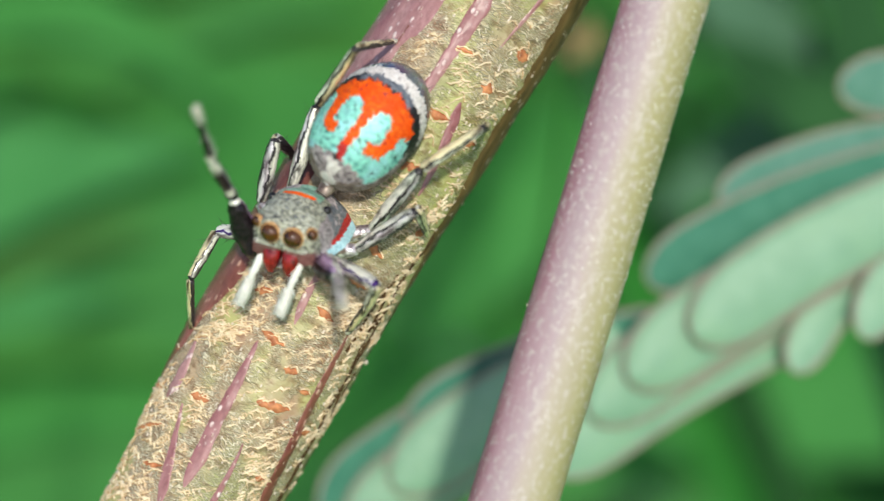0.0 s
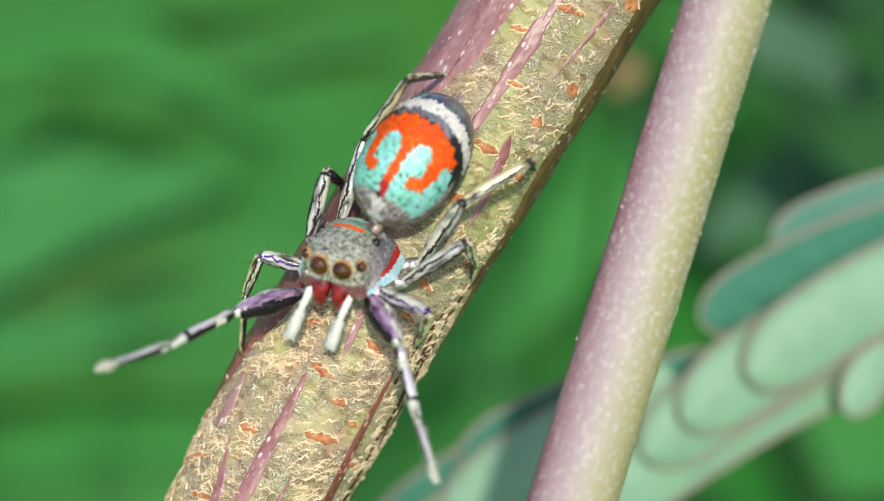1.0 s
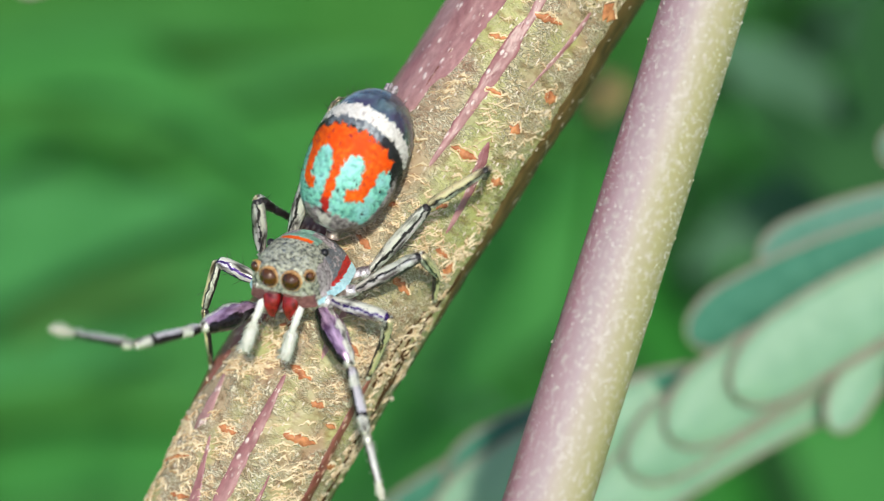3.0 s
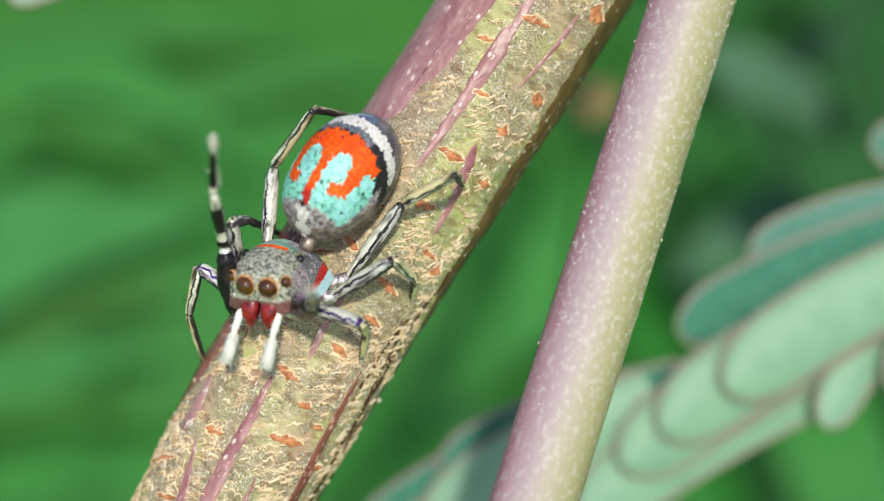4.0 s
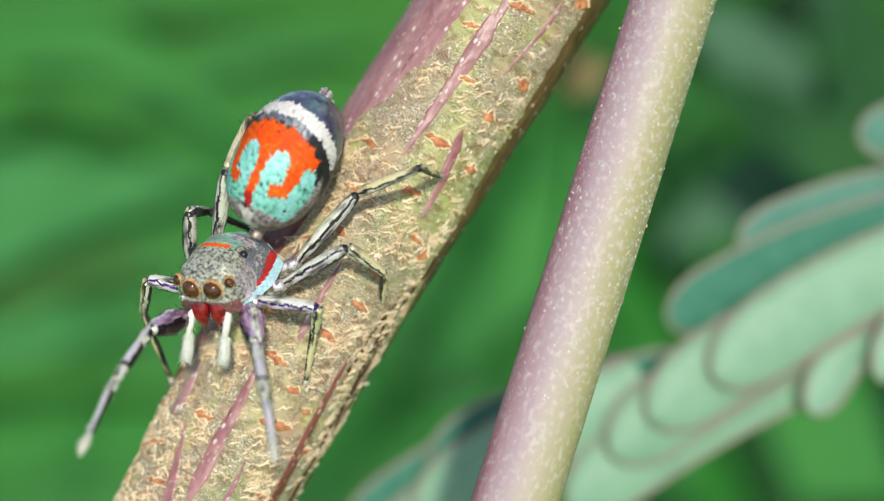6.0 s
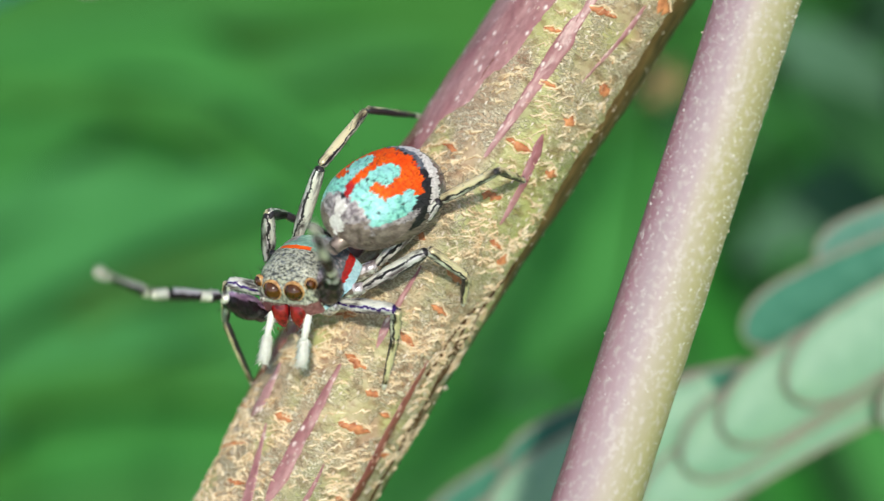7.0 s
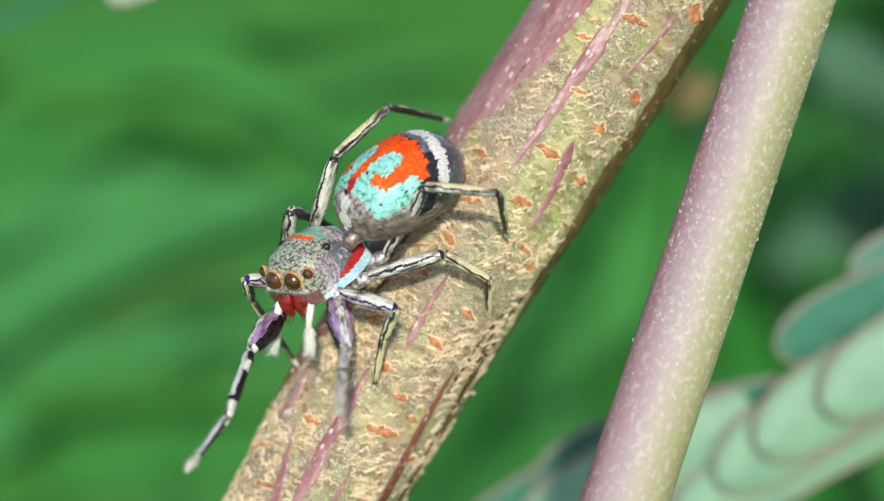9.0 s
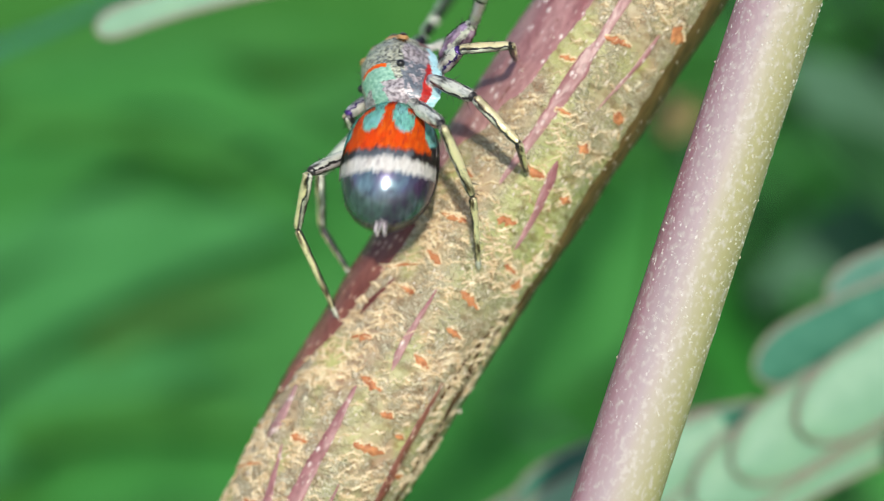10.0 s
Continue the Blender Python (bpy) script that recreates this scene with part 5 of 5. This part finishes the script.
    ankle += [(5.2, -6.77, 0.21, 4.27), (6.3, -7.49, -3.84, 4.19), (6.5, -7.76, -0.46, 4.29), (6.8, -7.46, 0.45, 3.58), (7, -8.61, -1.36, 3.96), (7.3, -8.62, -3.64, 3.48), (7.5, -7.94, -4.95, 2.78), (7.8, -8.30, -0.98, 4.04), (8, -7.06, 0.62, 3.93), (8.3, -8.92, -1.81, 3.94), (8.5, -7.81, 1.08, 3.65), (8.8, -9.04, -1.80, 4.03), (9, -7.46, -4.41, 3.67), (9.3, -10.12, -0.07, 1.39), (9.5, -5.80, 3.46, 3.63), (9.8, -2.60, 7.42, 2.98), (10, -0.80, 6.88, 3.41)]
    tip = [(0, -5.03, 2.57, 5.72), (0.3, -6.58, 1.30, 5.71), (0.5, -7.98, -0.10, 5.57), (1, -8.69, -2.79, 4.63), (1.5, -7.41, -4.81, 4.27), (1.8, -7.70, -1.15, 5.30), (2, -6.68, 0.94, 5.94), (2.2, -5.36, 2.40, 5.30), (3.3, -9.13, -4.37, 4.39), (3.5, -7.86, -5.67, 4.53), (3.7, -6.79, 1.94, 4.58), (3.8, -5.72, 2.73, 5.31), (4, -5.13, 2.77, 5.31), (4.2, -6.46, 2.10, 5.40), (4.5, -7.69, 1.07, 5.64), (4.7, -8.92, -3.36, 5.15), (4.9, -6.55, 1.96, 5.21), (5, -6.50, 2.09, 5.58)]
    tip += [(5.2, -7.62, 1.43, 5.72), (6.3, -7.91, -5.68, 5.06), (6.5, -8.62, 0.24, 6.04), (6.8, -7.68, 1.78, 5.15), (7, -9.58, -0.77, 5.69), (7.3, -10.15, -3.80, 4.86), (7.5, -8.94, -5.92, 4.31), (7.8, -9.24, -0.31, 5.76), (8, -7.23, 1.79, 5.63), (8.3, -10.30, -3.02, 4.91), (8.5, -8.00, 2.42, 5.22), (8.8, -10.79, -1.64, 5.12), (9, -8.14, -5.54, 5.20), (9.3, -10.92, 0.92, 3.03), (9.5, -6.37, 4.24, 5.46), (9.8, -2.76, 8.17, 4.90), (10, -0.48, 7.08, 5.45)]
    move_leg(PARTS["1R"], "1R", body, knee, ankle, tip)
    knee = [(0, -1.98, -1.62, 3.20), (0.5, -1.85, -2.09, 2.87), (1, -1.74, -2.47, 2.77), (1.5, -2.03, -2.74, 2.64), (2, -2.23, -2.82, 2.67), (3.5, -2.48, -3.11,
            2.34), (4, -2.93, -1.40, 3.50), (4.5, -3.36, 0.05, 2.86), (5, -4.42, -0.56, 3.20), (6.3, -4.00, -2.86, 3.20), (6.5, -3.98, -2.36, 3.43), (6.8, -4.47,
            -0.67, 3.40), (7, -4.15, -0.95, 3.33), (7.5, -3.40, -2.80, 2.96), (7.8, -3.63, -3.15, 2.75), (8, -3.89, -1.80, 3.41), (8.3, -4.79, -0.45, 3.20), (8.5,
            -5.31, 0.20, 3.13), (9, -4.56, -2.71, 3.10), (9.3, -7.06, -1.32, 3.39), (9.5, -6.49, 0.08, 2.47), (9.8, -4.76, 5.73, -0.26), (10, -2.60, 6.40, -1.50)]
    ankle = [(0, -1.89, -1.84, 5.12), (0.5, -1.30, -3.20, 4.35), (1, -1.30, -4.24, 3.43), (1.5, -1.72, -4.36, 3.64), (2, -2.21, -4.30, 3.91), (3.5, -1.88, -4.70,
            3.25), (4, -2.79, -1.15, 5.41), (4.5, -3.51, 1.20, 4.41), (5, -4.70, 0.40, 4.86), (6.3, -3.60, -4.16, 4.56), (6.5, -3.68, -3.05, 5.21), (6.8, -5.03,
            0.83, 5.00), (7, -4.24, -0.24, 5.13), (7.5, -2.81, -3.78, 4.52), (7.8, -2.97, -4.60, 3.85), (8, -3.75, -1.65, 5.33), (8.3, -4.96, 0.45, 4.80), (8.5,
            -6.00, 0.87, 4.81), (9, -4.49, -3.41, 4.90), (9.3, -8.19, -0.88, 4.90), (9.5, -6.33, -0.63, 4.25), (9.8, -4.60, 7.00, 0.60), (10, -1.90, 7.60, -2.00)]
    tip = [(0, -1.68, -2.05, 6.86), (0.5, -0.74, -4.34, 5.58), (1, -0.83, -5.63, 4.41), (1.5, -1.47, -5.95, 4.38), (2, -2.37, -6.05, 3.69), (3.5, -1.31, -6.33,
            2.92), (4, -2.65, -0.99, 7.16), (4.5, -3.63, 2.06, 5.94), (5, -4.72, 1.02, 6.51), (6.3, -3.25, -5.68, 5.39), (6.5, -3.33, -3.43, 6.89), (6.8, -5.42,
            1.97, 5.80), (7, -4.25, 0.29, 6.81), (7.5, -2.24, -4.54, 6.00), (7.8, -2.31, -6.11, 4.50), (8, -3.65, -1.52, 7.09), (8.3, -5.32, 1.47, 5.50), (8.5,
            -6.59, 2.38, 5.49), (9, -4.32, -3.99, 6.56), (9.3, -9.12, -0.21, 6.23), (9.5, -5.79, -1.34, 5.77), (9.8, -4.00, 8.40, 1.20), (10, -1.00, 9.00, -2.20)]
    move_leg(PARTS["1L"], "1L", body, knee, ankle, tip)
    knee = [(0, -5.28, -0.47, 0.03), (0.5, -5.38, -0.25, 0.21), (1, -5.40, -0.27, 0.61), (1.5, -5.37, -0.32, 0.50), (2, -5.36, -0.33, 0.51), (3.5,
            -6.16, -0.39, 0.47), (4, -6.15, -0.47, 0.66), (4.5, -6.01, -0.46, -0.02), (5, -7.24, -1.12, 0.56), (6.5, -7.22, -1.19, 0.29), (7, -7.28,
            -1.18, 0.26), (7.5, -7.21, -1.05, 0.63), (8, -7.29, -1.04, 0.38), (8.5, -7.43, -1.01, 1.34), (9, -7.44, -1.02, 1.24), (9.3, -7.42, -0.94,
            0.41), (9.5, -4.86, 2.78, 1.17), (9.8, -1.30, 5.50, 1.31), (10, -1.44, 5.65, 1.59)]
    ankle = [(0, -5.99, -1.73, 0.22), (0.5, -5.99, -1.45, -0.32), (1, -5.89, -1.29, -0.29), (1.5, -5.92, -1.67, 0.37), (2, -5.98, -1.64, 0.37), (3.5,
            -6.55, -1.62, -0.16), (4, -6.48, -1.78, 0.15), (4.5, -6.57, -1.77, -0.22), (5, -7.42, -2.13, -0.45), (6.5, -7.55, -2.14, -0.73), (7,
            -7.50, -2.29, -0.62), (7.5, -7.46, -2.14, -0.28), (8, -7.47, -2.23, -0.41), (8.5, -7.50, -1.86, 0.18), (9, -7.52, -1.60, -0.08), (9.3,
            -7.48, -1.59, -0.88), (9.5, -4.23, 3.18, -0.06), (9.8, -0.18, 5.52, 2.20), (10, -0.08, 5.66, 1.98)]
    tip = [(0, -6.23, -3.44, -1.70), (0.5, -6.27, -3.53, -1.81), (1, -6.26, -3.44, -1.68), (1.5, -6.21, -3.29, -1.62), (2, -6.23, -3.48, -1.43), (3.5,
            -6.58, -3.39, -2.04), (4, -6.29, -3.35, -1.88), (4.5, -6.35, -3.51, -2.11), (5, -6.85, -4.11, -2.00), (6.5, -6.93, -4.30, -2.00), (7,
            -6.90, -4.30, -2.12), (7.5, -6.91, -3.99, -1.99), (8, -6.92, -4.17, -2.02), (8.5, -6.51, -3.38, -1.67), (9, -6.36, -3.54, -1.35), (9.3,
            -6.50, -3.66, -2.06), (9.5, -2.99, 2.15, -2.08), (9.8, 0.16, 5.48, -0.37), (10, -0.04, 5.62, -0.60)]
    move_leg(PARTS["2R"], "2R", body, knee, ankle, tip)
    knee = [(0, -3.62, 1.91, 0.88), (0.5, -3.62, 1.93, 0.99), (1, -3.63, 1.90, 0.92), (1.5, -3.59, 1.90, 0.86), (2, -3.64, 1.89, 1.02), (3.5, -5.20,
            0.82, 1.80), (4, -5.13, 0.65, 1.87), (4.5, -5.19, 0.85, 1.64), (5, -5.90, 0.59, 1.64), (6.5, -5.95, 0.61, 1.69), (7, -6.00, 0.63, 1.65),
            (7.5, -5.98, 0.61, 1.54), (8, -5.94, 0.54, 1.80), (8.5, -6.35, 0.58, 1.79), (9, -6.24, 0.79, 1.57), (9.3, -5.48, 1.32, 1.45), (9.5, -4.10,
            2.35, 2.49), (9.8, -0.83, 4.08, 2.42), (10, -1.02, 4.21, 2.59)]
    ankle = [(0, -3.38, 1.57, -0.74), (0.5, -3.43, 1.66, -0.63), (1, -3.35, 1.60, -0.69), (1.5, -3.32, 1.66, -0.77), (2, -3.37, 1.67, -0.61), (3.5,
            -5.00, 0.79, 0.15), (4, -4.90, 0.76, 0.22), (4.5, -5.03, 0.81, -0.02), (5, -5.61, 0.75, 0.00), (6.5, -5.72, 0.62, 0.03), (7, -5.78, 0.63,
            -0.01), (7.5, -5.75, 0.62, -0.12), (8, -5.71, 0.56, 0.14), (8.5, -5.96, 0.58, 0.17), (9, -5.92, 0.66, -0.07), (9.3, -5.07, 1.68, -0.13),
            (9.5, -3.52, 2.93, 1.03), (9.8, 0.29, 2.86, 2.09), (10, 0.11, 3.06, 2.19)]
    tip = [(0, -3.31, 1.13, -2.97), (0.5, -3.40, 1.29, -2.88), (1, -3.37, 1.24, -2.94), (1.5, -3.21, 1.38, -3.02), (2, -3.26, 1.41, -2.87), (3.5,
            -4.12, 0.32, -1.91), (4, -4.14, 0.37, -1.90), (4.5, -4.16, 0.32, -2.07), (5, -4.16, 0.09, -1.63), (6.5, -4.26, -0.10, -1.58), (7, -4.27,
            -0.11, -1.56), (7.5, -4.28, -0.13, -1.69), (8, -4.28, -0.13, -1.51), (8.5, -4.32, -0.19, -1.26), (9, -4.30, -0.17, -1.45), (9.3, -3.62,
            0.96, -1.74), (9.5, -2.56, 2.31, -0.96), (9.8, 0.56, 2.07, -0.04), (10, 0.33, 2.40, 0.01)]
    move_leg(PARTS["3R"], "3R", body, knee, ankle, tip)
    knee = [(0, -2.56, 2.76, 0.49), (0.5, -2.62, 2.87, 0.56), (1, -2.61, 2.78, 0.52), (1.5, -2.64, 2.81, 0.55), (2, -2.71, 2.86, 0.39), (3.5, -3.92,
            1.68, 1.92), (4, -4.30, 2.25, -0.56), (4.5, -4.13, 2.05, 1.43), (5, -4.96, 1.78, 1.54), (6.5, -4.96, 1.66, 1.83), (7, -4.68, 1.90, 1.26),
            (7.5, -4.76, 1.76, 1.40), (8, -4.65, 1.98, 1.19), (8.5, -5.08, 2.07, 1.53), (9, -5.14, 2.25, 1.23), (9.3, -4.66, 2.92, 0.96), (9.5, -3.51,
            3.60, 1.40), (9.8, -1.56, 3.30, 3.31), (10, -1.83, 3.42, 3.48)]
    ankle = [(0, -1.47, 4.07, 2.06), (0.5, -1.39, 4.17, 2.06), (1, -1.45, 4.16, 2.00), (1.5, -1.48, 4.17, 2.04), (2, -1.60, 4.15, 1.97), (3.5, -3.50,
            3.10, 0.12), (4, -3.11, 3.63, 0.88), (4.5, -3.64, 3.40, -0.39), (5, -4.57, 3.17, -0.29), (6.5, -4.47, 3.16, 0.11), (7, -3.59, 3.46,
            -0.07), (7.5, -4.12, 3.23, -0.28), (8, -3.65, 3.49, -0.25), (8.5, -4.21, 3.52, -0.08), (9, -3.83, 3.68, -0.05), (9.3, -2.56, 3.87, 1.34),
            (9.5, -1.39, 3.53, 2.36), (9.8, -0.89, 1.67, 1.78), (10, -1.08, 1.69, 2.08)]
    tip = [(0, -0.48, 4.46, -0.46), (0.5, -0.48, 4.38, -0.50), (1, -0.51, 4.46, -0.54), (1.5, -0.42, 4.38, -0.47), (2, -0.62, 4.39, -0.57), (3.5,
            -1.90, 4.06, -1.86), (4, -2.17, 3.65, -1.69), (4.5, -1.97, 3.99, -2.45), (5, -2.29, 3.84, -1.65), (6.5, -2.37, 3.59, -1.60), (7, -2.21,
            3.44, -2.42), (7.5, -2.27, 3.63, -2.25), (8, -2.16, 3.47, -2.54), (8.5, -2.11, 3.57, -1.84), (9, -2.27, 3.48, -2.27), (9.3, -1.53, 3.72,
            -1.18), (9.5, -0.54, 2.44, 0.01), (9.8, -0.72, -0.43, 0.01), (10, -0.95, -0.19, 0.09)]
    move_leg(PARTS["4R"], "4R", body, knee, ankle, tip)
    knee = [(0, -1.06, -1.82, 2.55), (0.5, -1.11, -1.75, 2.54), (1, -1.01, -1.69, 2.64), (1.5, -0.96, -1.80, 2.54), (2, -0.90, -1.85, 2.44), (3.5,
            -1.64, -1.80, 2.31), (4, -1.78, -1.89, 2.67), (4.5, -1.72, -1.82, 2.41), (5, -2.57, -1.82, 2.40), (6.5, -2.59, -1.86, 2.34), (7, -2.63,
            -1.82, 2.33), (7.5, -2.66, -1.80, 2.58), (8, -2.71, -2.00, 2.48), (8.5, -3.30, -1.67, 2.46), (9, -3.38, -1.67, 2.52), (9.3, -4.88, -2.49,
            2.01), (9.5, -6.52, -0.64, 1.66), (9.8, -4.25, 4.05, 0.47), (10, -4.50, 4.01, 0.38)]
    ankle = [(0, -1.36, -2.44, 1.50), (0.5, -1.25, -2.21, 1.39), (1, -1.18, -2.26, 1.54), (1.5, -1.15, -2.35, 1.42), (2, -1.17, -2.35, 1.30), (3.5,
            -1.75, -2.46, 1.26), (4, -1.71, -2.17, 1.46), (4.5, -1.88, -2.58, 1.44), (5, -2.74, -2.61, 1.44), (6.5, -2.76, -2.50, 1.27), (7, -2.73,
            -2.61, 1.37), (7.5, -2.66, -2.45, 1.52), (8, -2.77, -2.67, 1.43), (8.5, -3.77, -2.50, 1.62), (9, -3.76, -2.50, 1.64), (9.3, -5.48, -2.28,
            0.93), (9.5, -6.30, -1.48, 0.73), (9.8, -4.33, 3.49, -0.66), (10, -4.37, 3.48, -0.75)]
    tip = [(0, -1.96, -3.26, -0.37), (0.5, -1.60, -2.80, -0.61), (1, -1.44, -2.73, -0.52), (1.5, -1.65, -3.15, -0.49), (2, -2.03, -3.53, -0.26), (3.5,
            -2.13, -3.55, -0.51), (4, -1.94, -3.04, -0.46), (4.5, -2.18, -3.46, -0.46), (5, -3.22, -3.99, -0.09), (6.5, -3.07, -4.10, -0.09), (7,
            -3.13, -4.08, -0.11), (7.5, -3.04, -3.72, -0.13), (8, -3.17, -4.01, -0.15), (8.5, -4.11, -4.01, 0.15), (9, -4.14, -4.01, 0.17), (9.3,
            -5.66, -3.87, -0.48), (9.5, -5.77, -2.33, -1.15), (9.8, -2.77, 2.26, -1.46), (10, -2.80, 2.24, -1.51)]
    move_leg(PARTS["2L"], "2L", body, knee, ankle, tip)
    knee = [(0, -0.03, 0.01, 2.02), (0.5, -0.05, -0.05, 2.04), (1, -0.03, 0.04, 2.08), (1.5, -0.03, -0.05, 2.22), (2, -0.03, -0.00, 2.24), (3.5,
            -0.86, -0.28, 2.08), (4, -0.98, -0.30, 2.36), (4.5, -0.91, -0.19, 2.10), (5, -1.80, -0.29, 2.12), (6.5, -1.82, -0.31, 2.20), (7, -1.82,
            -0.30, 2.01), (7.5, -1.79, -0.29, 2.07), (8, -1.75, -0.32, 1.84), (8.5, -2.12, -0.31, 1.90), (9, -2.16, -0.27, 1.91), (9.3, -3.08, -0.46,
            2.60), (9.5, -4.95, -0.94, 2.19), (9.8, -5.09, 2.22, 0.03), (10, -5.37, 2.60, -1.30)]
    ankle = [(0, 0.14, -0.42, 0.43), (0.5, 0.13, -0.60, 0.49), (1, 0.17, -0.51, 0.52), (1.5, 0.20, -0.53, 0.65), (2, 0.21, -0.54, 0.69), (3.5, -0.44,
            -0.79, 0.56), (4, -0.48, -0.81, 0.87), (4.5, -0.44, -0.84, 0.64), (5, -0.93, -0.95, 0.88), (6.5, -0.95, -1.04, 0.99), (7, -0.89, -1.00,
            0.84), (7.5, -0.92, -1.00, 0.86), (8, -0.88, -1.04, 0.63), (8.5, -1.07, -0.94, 0.77), (9, -1.04, -0.94, 0.88), (9.3, -2.82, -1.54, 1.35),
            (9.5, -5.51, -1.18, 0.63), (9.8, -5.13, 0.89, -0.97), (10, -5.51, 1.10, -1.99)]
    tip = [(0, 0.20, -0.69, -1.16), (0.5, 0.15, -0.88, -1.11), (1, 0.12, -1.00, -1.02), (1.5, 0.15, -0.87, -0.93), (2, 0.18, -0.86, -0.90), (3.5,
            -0.54, -1.66, -0.80), (4, -0.58, -1.37, -0.64), (4.5, -0.53, -1.77, -0.69), (5, -1.05, -1.82, -0.47), (6.5, -1.02, -1.85, -0.41), (7,
            -1.00, -1.82, -0.54), (7.5, -0.98, -1.81, -0.53), (8, -0.98, -2.01, -0.65), (8.5, -1.04, -2.03, -0.43), (9, -1.06, -1.88, -0.43), (9.3,
            -2.74, -2.59, 0.11), (9.5, -5.09, -2.22, -0.56), (9.8, -4.50, -0.45, -1.65), (10, -4.68, -0.30, -1.87)]
    move_leg(PARTS["3L"], "3L", body, knee, ankle, tip)
    knee = [(0, 0.08, 1.02, 1.90), (0.5, 0.09, 1.14, 1.79), (1, -0.11, 1.07, 2.12), (1.5, -0.06, 1.05, 2.16), (2, -0.01, 1.03, 2.24), (3.5, -0.66, 1.08, 1.45),
            (4, -0.77, 1.16, 1.49), (4.5, -0.72, 1.20, 1.43), (5, -1.54, 1.10, 1.56), (6.5, -1.58, 1.07, 1.79), (7, -1.49, 1.03, 1.46), (7.5, -1.50, 1.05, 1.49),
            (8, -1.51, 0.99, 1.52), (8.3, -1.60, 1.05, 1.60), (8.5, -2.63, 1.56, 2.59), (9, -2.62, 1.52, 2.75), (9.3, -2.83, 1.73, 3.12), (9.5, -5.12, 0.98,
            3.17), (9.8, -4.95, 2.22, 2.01), (10, -5.33, 2.36, 1.74)]
    ankle = [(0, 1.67, 2.04, 2.33), (0.5, 1.69, 2.09, 2.31), (1, 1.58, 2.04, 2.07), (1.5, 1.61, 2.05, 2.03), (2, 1.65, 2.00, 1.97), (3.5, 0.64, 1.82, 2.72), (4,
            0.60, 1.82, 2.71), (4.5, 0.68, 1.82, 2.64), (5, 0.04, 1.75, 2.55), (6.5, 0.06, 1.69, 2.67), (7, 0.00, 1.73, 2.54), (7.5, -0.02, 1.74, 2.59), (8,
            -0.02, 1.71, 2.56), (8.3, -0.05, 1.70, 2.58), (8.5, -0.71, 1.31, 2.63), (9, -0.75, 1.27, 3.05), (9.3, -0.88, 1.32, 2.63), (9.5, -3.93, -0.48, 2.55),
            (9.8, -5.61, 0.68, 0.96), (10, -5.87, 0.83, 0.60)]
    tip = [(0, 1.79, 2.12, -0.65), (0.5, 1.73, 1.98, -0.66), (1, 1.77, 1.93, -0.90), (1.5, 1.81, 1.97, -0.93), (2, 1.82, 1.95, -1.00), (3.5, 0.76, 1.75, -0.25),
            (4, 0.79, 1.67, -0.25), (4.5, 0.82, 1.49, -0.31), (5, 0.69, 1.54, -0.33), (6.5, 0.61, 1.53, -0.25), (7, 0.68, 1.55, -0.34), (7.5, 0.64, 1.56, -0.29),
            (8, 0.67, 1.51, -0.31), (8.3, 0.62, 1.45, -0.30), (8.5, -0.59, 0.04, -0.06), (9, -0.56, 0.05, -0.03), (9.3, -0.58, 0.12, -0.07), (9.5, -2.71, -1.70,
            0.12), (9.8, -4.71, -1.70, -0.61), (10, -4.85, -1.63, -0.77)]
    move_leg(PARTS["4L"], "4L", body, knee, ankle, tip)
    # the feelers drum quickly
    for side, s in (("R", 1), ("L", -1)):
        rows = []
        for t in TICKS:
            beat = math.sin(t * 19 + (0 if s > 0 else 2.1)) + 0.5 * math.sin(t * 31 + s)
            d = Vector((0.20 + s * 0.02 + 0.05 * beat, 0.38 + 0.26 * beat, -0.90)).normalized()
            z = (Vector((0, 1, 0)) - d * d.y).normalized()
            x = d.cross(z)
            p = PALP_ROOTS[side]
            rows.append((t, metres(Matrix(((x.x, d.x, z.x, p.x), (x.y, d.y, z.y, p.y), (x.z, d.z, z.z, p.z), (0, 0, 0, 1))))))
        walk(PARTS["palp" + side], rows)


motions()
